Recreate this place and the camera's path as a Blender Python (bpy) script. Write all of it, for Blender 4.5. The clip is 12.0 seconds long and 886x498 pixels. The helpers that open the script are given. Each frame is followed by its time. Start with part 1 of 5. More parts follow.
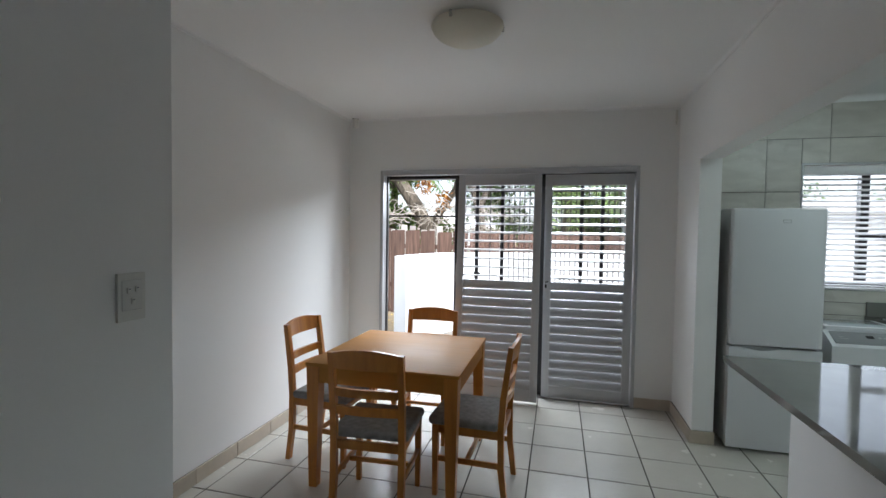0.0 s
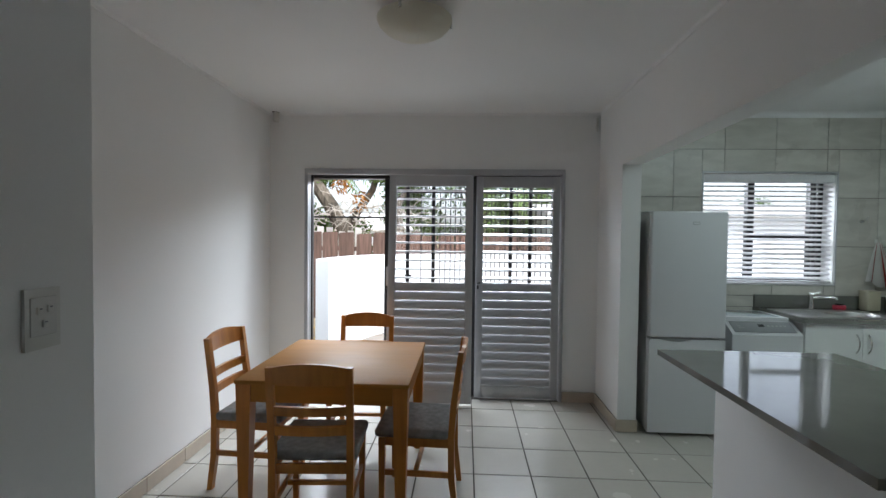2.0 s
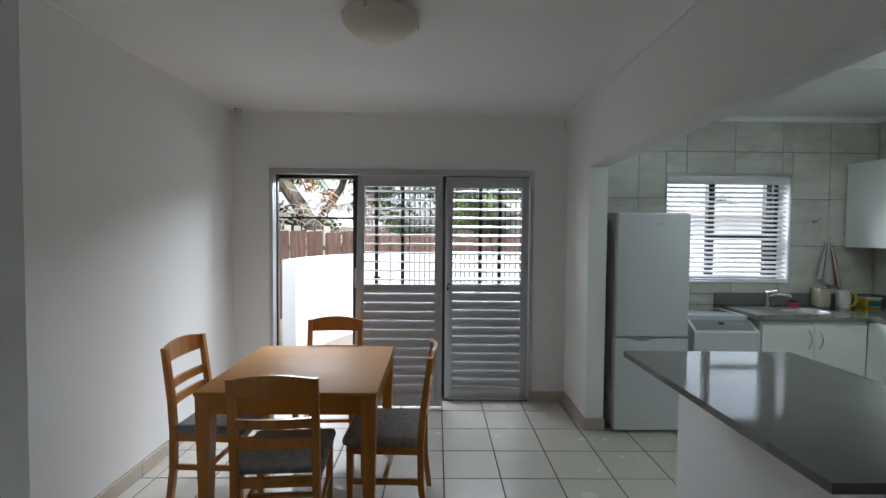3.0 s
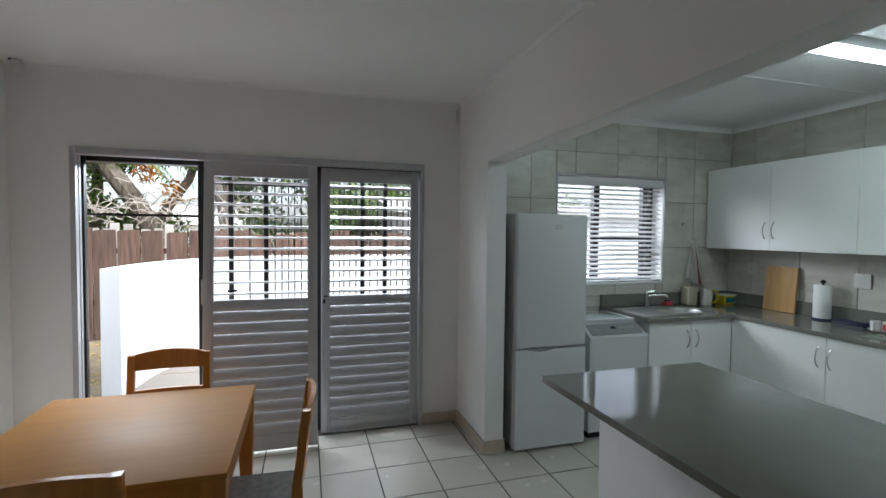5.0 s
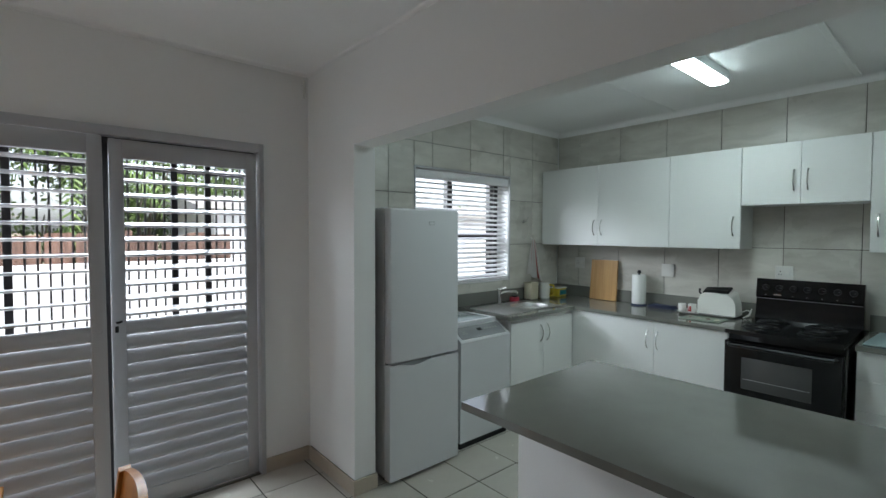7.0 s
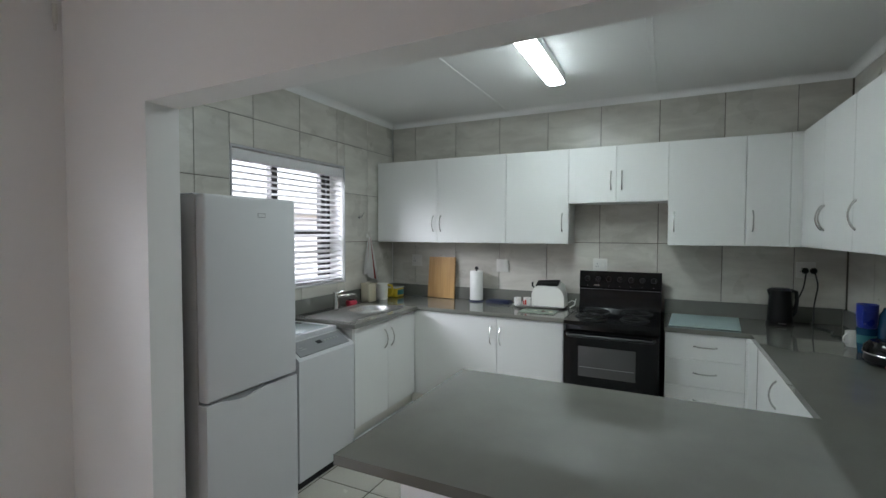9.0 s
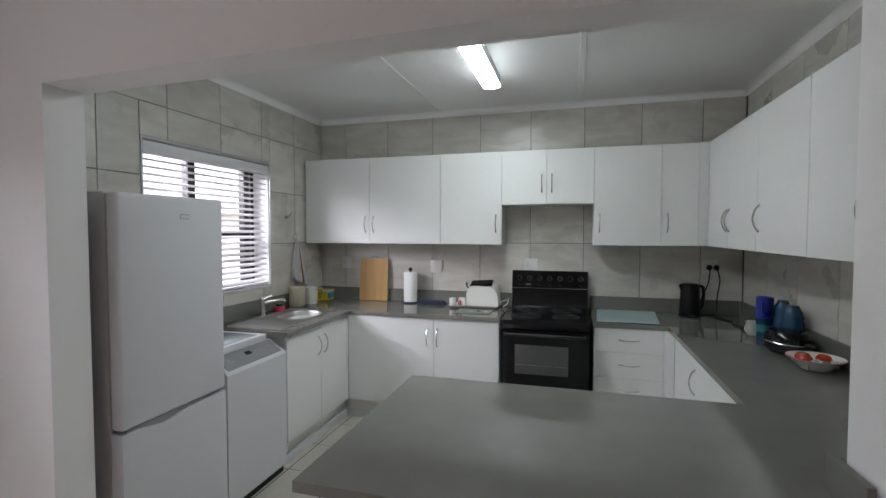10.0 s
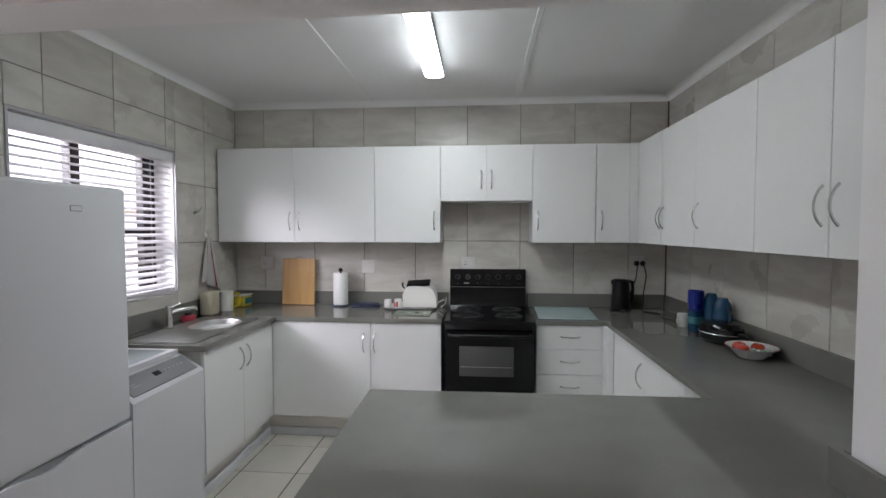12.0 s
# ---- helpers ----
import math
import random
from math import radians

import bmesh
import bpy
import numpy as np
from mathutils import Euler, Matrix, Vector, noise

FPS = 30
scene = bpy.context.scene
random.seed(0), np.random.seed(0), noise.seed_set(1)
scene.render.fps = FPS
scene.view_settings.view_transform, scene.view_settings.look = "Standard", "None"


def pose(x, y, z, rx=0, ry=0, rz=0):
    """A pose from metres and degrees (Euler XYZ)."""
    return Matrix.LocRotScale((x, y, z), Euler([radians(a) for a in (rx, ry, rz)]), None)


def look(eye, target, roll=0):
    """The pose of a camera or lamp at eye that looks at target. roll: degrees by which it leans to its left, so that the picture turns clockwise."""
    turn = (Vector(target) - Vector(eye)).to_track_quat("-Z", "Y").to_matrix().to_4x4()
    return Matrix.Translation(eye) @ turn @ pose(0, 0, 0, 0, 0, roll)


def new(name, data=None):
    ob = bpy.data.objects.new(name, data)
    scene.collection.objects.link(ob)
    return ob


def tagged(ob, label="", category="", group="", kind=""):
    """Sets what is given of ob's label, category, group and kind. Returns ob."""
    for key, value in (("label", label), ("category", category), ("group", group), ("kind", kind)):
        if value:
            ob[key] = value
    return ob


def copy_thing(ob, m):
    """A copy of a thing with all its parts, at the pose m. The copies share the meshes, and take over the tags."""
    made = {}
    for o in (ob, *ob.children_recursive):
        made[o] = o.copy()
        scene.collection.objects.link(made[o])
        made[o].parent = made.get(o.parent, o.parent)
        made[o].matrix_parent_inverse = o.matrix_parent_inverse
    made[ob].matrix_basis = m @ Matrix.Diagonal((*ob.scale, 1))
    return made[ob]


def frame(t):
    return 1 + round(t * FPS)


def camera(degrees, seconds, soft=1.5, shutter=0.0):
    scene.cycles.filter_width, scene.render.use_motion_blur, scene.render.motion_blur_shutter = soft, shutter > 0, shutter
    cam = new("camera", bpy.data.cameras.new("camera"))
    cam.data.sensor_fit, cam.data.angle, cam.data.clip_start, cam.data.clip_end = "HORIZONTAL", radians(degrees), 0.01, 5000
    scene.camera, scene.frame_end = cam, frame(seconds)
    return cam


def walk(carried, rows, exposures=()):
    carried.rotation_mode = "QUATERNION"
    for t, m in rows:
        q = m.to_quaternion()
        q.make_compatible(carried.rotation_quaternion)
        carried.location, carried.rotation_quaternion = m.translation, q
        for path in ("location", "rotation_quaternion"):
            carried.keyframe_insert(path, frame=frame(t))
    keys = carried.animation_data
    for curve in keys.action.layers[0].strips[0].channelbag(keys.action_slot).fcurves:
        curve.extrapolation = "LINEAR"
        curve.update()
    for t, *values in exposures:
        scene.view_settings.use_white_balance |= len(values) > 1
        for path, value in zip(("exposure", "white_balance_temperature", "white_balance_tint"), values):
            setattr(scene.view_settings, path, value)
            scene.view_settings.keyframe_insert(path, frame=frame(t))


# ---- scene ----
cam = camera(87.9, 12.0)
PATH = [
    (0, (0.359, 2.793, 1.492), (-0.127, 4.732, 1.425), 0.9),
    (0.5, (0.272, 2.836, 1.517), (-0.095, 4.801, 1.444), 0.7),
    (1, (0.242, 2.86, 1.516), (-0.035, 4.839, 1.447), 0.7),
    (1.5, (0.194, 2.863, 1.503), (0.009, 4.854, 1.442), 0.7),
    (2, (0.143, 2.86, 1.493), (0.044, 4.857, 1.437), 0.7),
    (2.5, (0.137, 2.853, 1.513), (0.098, 4.852, 1.449), 0.6),
    (4.3, (0.243, 3.245, 1.556), (0.567, 5.217, 1.476), 0.5),
    (4.5, (0.223, 3.306, 1.54), (0.616, 5.266, 1.471), 0.5),
    (5, (0.122, 3.471, 1.566), (0.695, 5.386, 1.492), 0.6),
    (5.5, (0.064, 3.602, 1.555), (0.816, 5.454, 1.491), 0.3),
    (6, (0.039, 3.775, 1.548), (0.983, 5.537, 1.478), 0.3),
    (6.5, (0.031, 3.939, 1.543), (1.17, 5.581, 1.476), 0.3),
    (7, (-0.014, 4.094, 1.547), (1.29, 5.609, 1.479), 0.2),
    (7.2, (0.014, 4.132, 1.558), (1.36, 5.611, 1.493), 0.2),
    (8.8, (0.147, 4.514, 1.519), (1.915, 5.446, 1.445), 0.4),
    (9, (0.168, 4.533, 1.527), (1.964, 5.409, 1.455), 0.1),
    (9.5, (0.184, 4.608, 1.535), (2.052, 5.318, 1.461), 0.0),
    (10, (0.167, 4.675, 1.545), (2.089, 5.223, 1.468), 0.0),
    (10.5, (0.16, 4.737, 1.541), (2.115, 5.149, 1.467), 0.1),
    (11, (0.156, 4.83, 1.547), (2.13, 5.143, 1.466), -0.0),
    (11.5, (0.214, 4.89, 1.538), (2.2, 5.105, 1.455), -0.1),
    (12, (0.314, 4.933, 1.532), (2.306, 5.092, 1.451), 0.0),
]
EXPOSURES = [(0, 2.6, 6000, 9), (2.5, 2.42, 6000, 9), (5.5, 2.38, 6000, 8), (7, 2.6, 6000, 8), (9, 2.8, 6200, 15), (10.5, 2.88, 6400, 24), (12, 2.95, 6400, 25)]
walk(cam, [(t, look(eye, target, roll)) for t, eye, target, roll in PATH], EXPOSURES)

# ---- world and sun ----
world = bpy.data.worlds.new("overcast_sky")
scene.world = world
world.use_nodes = True
wn, wl = world.node_tree.nodes, world.node_tree.links
sky = wn.new("ShaderNodeTexSky")
sky.sky_type = "NISHITA"
sky.sun_disc = False
sky.sun_elevation, sky.sun_rotation = radians(55), radians(128)
sky.air_density, sky.dust_density, sky.ozone_density = 1.0, 4.0, 0.5
pale = wn.new("ShaderNodeHueSaturation")
pale.inputs["Saturation"].default_value = 0.4
wl.new(sky.outputs[0], pale.inputs["Color"])
wl.new(pale.outputs[0], wn["Background"].inputs["Color"])
wn["Background"].inputs["Strength"].default_value = 0.1
sun = new("sun", bpy.data.lights.new("sun", "SUN"))
sun.data.energy, sun.data.angle, sun.data.color = 1.2, radians(20), (1.0, 0.96, 0.9)
sun.matrix_world = look((0, 0, 0), (-0.45, 0.35, -0.82))

# fill lamps added outdoors beyond the two openings to strengthen sky light indoors
def fill_lamp(name, m, wide, high, watts):
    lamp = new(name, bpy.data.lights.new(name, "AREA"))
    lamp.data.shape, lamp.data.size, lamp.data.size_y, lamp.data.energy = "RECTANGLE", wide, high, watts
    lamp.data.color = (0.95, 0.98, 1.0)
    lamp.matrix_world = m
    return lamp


fill_lamp("door_fill", look((-0.4, 9.7, 3.9), (-0.3, 6.0, 3.6)), 4.6, 2.6, 165)
fill_lamp("window_fill", look((3.3, 9.0, 3.35), (2.8, 6.8, 1.6)), 1.8, 0.9, 4.5)

# ---- materials ----
def surf(name, base, rough=0.5, metal=0.0, var=0.08, scale=3.0, grain=60.0, bump=0.05, spread=0.06, coat=0.0, random_tone=0.0, ior=1.5):
    """A plain surface with broad stains, fine grain and fine relief."""
    m = bpy.data.materials.new(name)
    m.use_nodes = True
    n, l = m.node_tree.nodes, m.node_tree.links
    b = n["Principled BSDF"]
    b.inputs["Metallic"].default_value = metal
    b.inputs["IOR"].default_value = ior
    b.inputs["Coat Weight"].default_value = coat
    co = n.new("ShaderNodeTexCoord")
    big, fine = n.new("ShaderNodeTexNoise"), n.new("ShaderNodeTexNoise")
    big.inputs["Scale"].default_value, big.inputs["Detail"].default_value = scale, 5
    fine.inputs["Scale"].default_value, fine.inputs["Detail"].default_value = grain, 3
    place = co.outputs["Object"]
    if random_tone:
        own, off, moved = n.new("ShaderNodeObjectInfo"), n.new("ShaderNodeVectorMath"), n.new("ShaderNodeVectorMath")
        off.operation, moved.operation = "SCALE", "ADD"
        off.inputs[0].default_value = (17.3, 11.1, 23.7)
        l.new(own.outputs["Random"], off.inputs["Scale"])
        l.new(co.outputs["Object"], moved.inputs[0])
        l.new(off.outputs[0], moved.inputs[1])
        place = moved.outputs[0]
    l.new(place, big.inputs["Vector"])
    l.new(place, fine.inputs["Vector"])
    add = n.new("ShaderNodeMath")
    add.operation = "MULTIPLY_ADD"
    add.inputs[1].default_value = 0.35
    l.new(fine.outputs[0], add.inputs[0])
    l.new(big.outputs[0], add.inputs[2])
    tone = n.new("ShaderNodeMapRange")
    tone.inputs["From Min"].default_value, tone.inputs["From Max"].default_value = 0.3, 1.05
    tone.inputs["To Min"].default_value, tone.inputs["To Max"].default_value = 1 - var, 1 + var
    l.new(add.outputs[0], tone.inputs["Value"])
    last = tone.outputs[0]
    if random_tone:
        info = n.new("ShaderNodeObjectInfo")
        r = n.new("ShaderNodeMapRange")
        r.inputs["To Min"].default_value, r.inputs["To Max"].default_value = 1 - random_tone, 1 + random_tone
        l.new(info.outputs["Random"], r.inputs["Value"])
        mul = n.new("ShaderNodeMath")
        mul.operation = "MULTIPLY"
        l.new(r.outputs[0], mul.inputs[0])
        l.new(last, mul.inputs[1])
        last = mul.outputs[0]
    col = n.new("ShaderNodeVectorMath")
    col.operation = "SCALE"
    col.inputs[0].default_value = base
    l.new(last, col.inputs["Scale"])
    l.new(col.outputs[0], b.inputs["Base Color"])
    rr = n.new("ShaderNodeMapRange")
    rr.inputs["From Min"].default_value, rr.inputs["From Max"].default_value = 0.3, 0.7
    rr.inputs["To Min"].default_value, rr.inputs["To Max"].default_value = max(0.02, rough - spread), min(1, rough + spread)
    l.new(big.outputs[0], rr.inputs["Value"])
    l.new(rr.outputs[0], b.inputs["Roughness"])
    if bump:
        bp = n.new("ShaderNodeBump")
        bp.inputs["Strength"].default_value, bp.inputs["Distance"].default_value = bump, 0.003
        l.new(fine.outputs[0], bp.inputs["Height"])
        l.new(bp.outputs[0], b.inputs["Normal"])
    return m


def grained(name, dark, light, stretch, rough=0.4, scale=14.0, bump=0.05, random_tone=0.1, veins=False, coat=0.0):
    """Wood grain, or stone veins, drawn out along one axis."""
    m = surf(name, light, rough, bump=bump, coat=coat, random_tone=random_tone)
    n, l = m.node_tree.nodes, m.node_tree.links
    co = n.new("ShaderNodeTexCoord")
    mp = n.new("ShaderNodeMapping")
    mp.inputs["Scale"].default_value = stretch
    info = n.new("ShaderNodeObjectInfo")
    shift = n.new("ShaderNodeVectorMath")
    shift.operation = "SCALE"
    shift.inputs[0].default_value = (7.3, 3.1, 5.7)
    l.new(info.outputs["Random"], shift.inputs["Scale"])
    l.new(shift.outputs[0], mp.inputs["Location"])
    l.new(co.outputs["Object"], mp.inputs["Vector"])
    tex = n.new("ShaderNodeTexNoise")
    tex.inputs["Scale"].default_value, tex.inputs["Detail"].default_value = scale, 8
    tex.inputs["Distortion"].default_value = 0.6 if veins else 0.2
    l.new(mp.outputs[0], tex.inputs["Vector"])
    ramp = n.new("ShaderNodeValToRGB")
    ramp.color_ramp.elements[0].position, ramp.color_ramp.elements[1].position = 0.34, 0.68
    ramp.color_ramp.elements[0].color, ramp.color_ramp.elements[1].color = (*dark, 1), (*light, 1)
    l.new(tex.outputs[0], ramp.inputs["Fac"])
    col = next(x for x in n if x.type == "VECT_MATH" and x.outputs[0].links and x.outputs[0].links[0].to_socket.name == "Base Color")
    l.new(ramp.outputs[0], col.inputs[0])
    return m


def glassy(name, tint=(1, 1, 1), rough=0.0):
    """A thin pane: clear, with the gloss that grows at glancing angles."""
    m = bpy.data.materials.new(name)
    m.use_nodes = True
    n, l = m.node_tree.nodes, m.node_tree.links
    n.remove(n["Principled BSDF"])
    tr, gl, mix = n.new("ShaderNodeBsdfTransparent"), n.new("ShaderNodeBsdfGlossy"), n.new("ShaderNodeMixShader")
    fr, up, low = n.new("ShaderNodeLayerWeight"), n.new("ShaderNodeMath"), n.new("ShaderNodeMath")
    up.operation, low.operation = "POWER", "MULTIPLY_ADD"
    up.inputs[1].default_value, low.inputs[1].default_value, low.inputs[2].default_value = 5.0, 0.96, 0.04
    tr.inputs[0].default_value = (*tint, 1)
    gl.inputs["Roughness"].default_value = rough
    l.new(fr.outputs["Facing"], up.inputs[0])
    l.new(up.outputs[0], low.inputs[0])
    l.new(low.outputs[0], mix.inputs[0])
    l.new(tr.outputs[0], mix.inputs[1])
    l.new(gl.outputs[0], mix.inputs[2])
    l.new(mix.outputs[0], n["Material Output"].inputs[0])
    return m


def glowing(name, colour, strength):
    m = bpy.data.materials.new(name)
    m.use_nodes = True
    b = m.node_tree.nodes["Principled BSDF"]
    b.inputs["Base Color"].default_value = (0.8, 0.8, 0.8, 1)
    b.inputs["Emission Color"].default_value = (*colour, 1)
    b.inputs["Emission Strength"].default_value = strength
    return m


TUBE = 5.4
PAINT = surf("wall_paint", (0.87, 0.867, 0.855), 0.75, var=0.025, scale=1.2, grain=180, bump=0.12)
CEIL = surf("ceiling_paint", (0.9, 0.898, 0.89), 0.85, var=0.02, scale=0.9, grain=150, bump=0.08)
BOARD = surf("ceiling_board", (0.83, 0.835, 0.825), 0.6, var=0.02, scale=0.9, grain=150, bump=0.05)
FTILE = surf("cream_floor_tile", (0.55, 0.525, 0.465), 0.26, var=0.05, scale=5, grain=45, bump=0.012, spread=0.015, random_tone=0.035)
GROUT = surf("dark_grout", (0.06, 0.05, 0.04), 0.9, var=0.3, scale=4)
STILE = surf("beige_skirting_tile", (0.5, 0.43, 0.34), 0.35, var=0.1, scale=9, random_tone=0.05)
WTILE = grained("stone_wall_tile", (0.52, 0.497, 0.447), (0.64, 0.62, 0.563), (1.0, 1.0, 3.6), 0.3, scale=3.2, bump=0.02, random_tone=0.04, veins=True)
WGROUT = surf("wall_grout", (0.16, 0.145, 0.125), 0.9, var=0.2)
CAB = surf("white_melamine", (0.78, 0.785, 0.77), 0.4, var=0.015, scale=1.5, grain=400, bump=0.03, spread=0.01)
CABBODY = surf("white_carcass", (0.7, 0.7, 0.68), 0.5, var=0.03)
KICK = surf("plinth_board", (0.74, 0.72, 0.67), 0.5, var=0.08)
STONE = surf("grey_quartz", (0.172, 0.173, 0.153), 0.06, var=0.1, scale=6, grain=500, bump=0.0, spread=0.02, ior=1.47)
BEECH = grained("oiled_beech", (0.46, 0.165, 0.022), (0.58, 0.235, 0.036), (1, 1, 0.09), 0.34, scale=26, random_tone=0.08, coat=0.15)
BEECHTOP = grained("beech_veneer", (0.435, 0.19, 0.03), (0.475, 0.212, 0.036), (0.09, 1, 1), 0.55, scale=22, random_tone=0.02)
BEECHTOP.node_tree.nodes["Principled BSDF"].inputs["Specular IOR Level"].default_value = 0.28
FABRIC = surf("grey_tweed", (0.27, 0.27, 0.265), 0.95, var=0.4, scale=30, grain=500, bump=0.5)
SHUTTER = surf("grey_powder_coat", (0.49, 0.49, 0.505), 0.3, metal=0.25, spread=0.02, var=0.05, scale=2.5, grain=300, bump=0.03)
DARKALU = surf("bronze_aluminium", (0.022, 0.02, 0.02), 0.4, metal=0.3, var=0.1)
CHROME = surf("brushed_chrome", (0.62, 0.62, 0.6), 0.22, metal=1.0, var=0.05)
STEEL = surf("stainless_steel", (0.52, 0.52, 0.51), 0.38, metal=1.0, var=0.06, scale=2, grain=200)
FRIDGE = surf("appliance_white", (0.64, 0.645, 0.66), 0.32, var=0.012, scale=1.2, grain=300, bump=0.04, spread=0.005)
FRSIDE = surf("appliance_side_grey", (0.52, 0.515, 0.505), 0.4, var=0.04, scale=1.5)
GREYPL = surf("grey_plastic", (0.27, 0.275, 0.28), 0.4, var=0.05)
LIDGL = surf("tinted_lid", (0.42, 0.47, 0.48), 0.12, var=0.04)
BLACK = surf("black_enamel", (0.005, 0.005, 0.0055), 0.14, var=0.1, scale=6, spread=0.04, ior=1.38)
BLACKPL = surf("black_plastic", (0.007, 0.007, 0.0075), 0.36, var=0.1, ior=1.38)
OVENGL = surf("oven_window_glass", (0.075, 0.075, 0.075), 0.1, var=0.06)
COIL = surf("hob_plate_iron", (0.014, 0.014, 0.014), 0.35, metal=0.4, var=0.2)
WHITEPL = surf("white_plastic", (0.74, 0.73, 0.69), 0.35, var=0.02)
CERAM = surf("glazed_ceramic", (0.75, 0.74, 0.71), 0.15, var=0.02)
FROST = surf("frosted_lamp_glass", (0.9, 0.87, 0.76), 0.3, var=0.03)
BLIND = surf("white_blind_slat", (0.76, 0.75, 0.76), 0.45, var=0.03)


def lets_light(m, colour, share):
    """Mix in light that shines through from behind."""
    n, l = m.node_tree.nodes, m.node_tree.links
    glow, both = n.new("ShaderNodeBsdfTranslucent"), n.new("ShaderNodeMixShader")
    glow.inputs[0].default_value = (*colour, 1)
    both.inputs[0].default_value = share
    l.new(n["Principled BSDF"].outputs[0], both.inputs[1])
    l.new(glow.outputs[0], both.inputs[2])
    l.new(both.outputs[0], n["Material Output"].inputs[0])


lets_light(BLIND, (0.8, 0.79, 0.8), 0.05)
lets_light(FROST, (0.95, 0.92, 0.82), 0.45)
PAPER = surf("paper_towel", (0.8, 0.8, 0.78), 0.95, var=0.03, grain=120, bump=0.4)
BAMBOO = grained("bamboo_board", (0.44, 0.24, 0.075), (0.55, 0.325, 0.11), (6, 6, 0.25), 0.5, scale=9, random_tone=0.0)
BLUE = surf("blue_plastic", (0.012, 0.03, 0.28), 0.3, var=0.08)
TEALBL = surf("teal_blue_plastic", (0.006, 0.055, 0.12), 0.25, var=0.08)
TEAL = surf("turquoise_plastic", (0.015, 0.17, 0.2), 0.3, var=0.06)
NAVY = surf("navy_plastic", (0.012, 0.02, 0.06), 0.45, var=0.1)
YELLOW = surf("yellow_plastic", (0.62, 0.46, 0.03), 0.35, var=0.06)
CREAM = surf("cloudy_plastic", (0.52, 0.48, 0.36), 0.4, var=0.06)
PINK = surf("red_pink_plastic", (0.5, 0.05, 0.08), 0.45, var=0.1)
REDFR = surf("tomato_skin", (0.45, 0.035, 0.015), 0.22, var=0.2, scale=20)
GREENFR = surf("green_cloth_print", (0.07, 0.3, 0.17), 0.6, var=0.2)
CLOTH = surf("white_cotton", (0.8, 0.78, 0.76), 0.95, var=0.06, grain=250, bump=0.5)
REDCL = surf("red_cotton", (0.42, 0.06, 0.05), 0.95, var=0.15, grain=250, bump=0.5)
MATGL = surf("pale_aqua_glass", (0.4, 0.53, 0.53), 0.12, var=0.03)
MATGREEN = surf("printed_mat", (0.2, 0.24, 0.19), 0.35, var=0.5, scale=40)
TRAY = surf("pale_tray", (0.55, 0.53, 0.5), 0.3, var=0.04)
RENDERW = surf("white_rendered_wall", (0.68, 0.7, 0.72), 0.9, var=0.05, scale=1.6, grain=70, bump=0.5)
FENCE = grained("stained_fence_plank", (0.075, 0.042, 0.031), (0.17, 0.1, 0.075), (3, 3, 0.25), 0.75, scale=8, bump=0.25, random_tone=0.3)
PALE = surf("weathered_picket", (0.42, 0.4, 0.37), 0.85, var=0.25, random_tone=0.2)
PAVE = surf("worn_concrete", (0.2, 0.175, 0.15), 0.85, var=0.25, scale=1.3, grain=40, bump=0.4)
SOIL = surf("leaf_litter_soil", (0.17, 0.135, 0.085), 0.95, var=0.5, scale=7, grain=30, bump=0.8)
BARK = grained("grey_bark", (0.05, 0.04, 0.03), (0.15, 0.125, 0.095), (2, 2, 0.6), 0.9, scale=9, bump=0.7, random_tone=0.1)
TWIG = surf("pale_twig", (0.32, 0.29, 0.25), 0.8, var=0.2)
ROOF = surf("pale_roof_tile", (0.4, 0.39, 0.38), 0.8, var=0.15, scale=3)
PANE = glassy("clear_pane")


def leafy(name, dark, light):
    m = surf(name, light, 0.65, var=0.1)
    n, l = m.node_tree.nodes, m.node_tree.links
    geo, ramp = n.new("ShaderNodeNewGeometry"), n.new("ShaderNodeValToRGB")
    ramp.color_ramp.elements[0].color, ramp.color_ramp.elements[1].color = (*dark, 1), (*light, 1)
    l.new(geo.outputs["Random Per Island"], ramp.inputs[0])
    col = next(x for x in n if x.type == "VECT_MATH")
    l.new(ramp.outputs[0], col.inputs[0])
    tl, mx = n.new("ShaderNodeBsdfTranslucent"), n.new("ShaderNodeMixShader")
    mx.inputs[0].default_value = 0.45
    l.new(ramp.outputs[0], tl.inputs[0])
    l.new(n["Principled BSDF"].outputs[0], mx.inputs[1])
    l.new(tl.outputs[0], mx.inputs[2])
    l.new(mx.outputs[0], n["Material Output"].inputs[0])
    return m


LEAF = leafy("tree_leaf", (0.03, 0.058, 0.012), (0.135, 0.2, 0.045))
PALMLEAF = leafy("palm_leaf", (0.045, 0.09, 0.015), (0.16, 0.25, 0.05))
DRYLEAF = leafy("dry_orange_leaf", (0.2, 0.07, 0.01), (0.34, 0.15, 0.025))
FALLEN = leafy("fallen_yellow_leaf", (0.35, 0.24, 0.03), (0.55, 0.42, 0.09))

# ---- building helpers ----
ROOT = {}


def thing(name, label, category, m=None, group="", kind=""):
    ob = new(name)
    ob.empty_display_size = 0.1
    ob.matrix_basis = m if m is not None else Matrix()
    ROOT[ob.name] = ob.matrix_basis.copy()
    return tagged(ob, label, category, group, kind)


def mesh_of(bm, material, smooth=None):
    me = bpy.data.meshes.new("mesh")
    bmesh.ops.recalc_face_normals(bm, faces=bm.faces)
    bm.to_mesh(me)
    bm.free()
    me.materials.append(material)
    if smooth is not None:
        me.shade_smooth()
        me.set_sharp_from_angle(angle=radians(smooth))
    return me


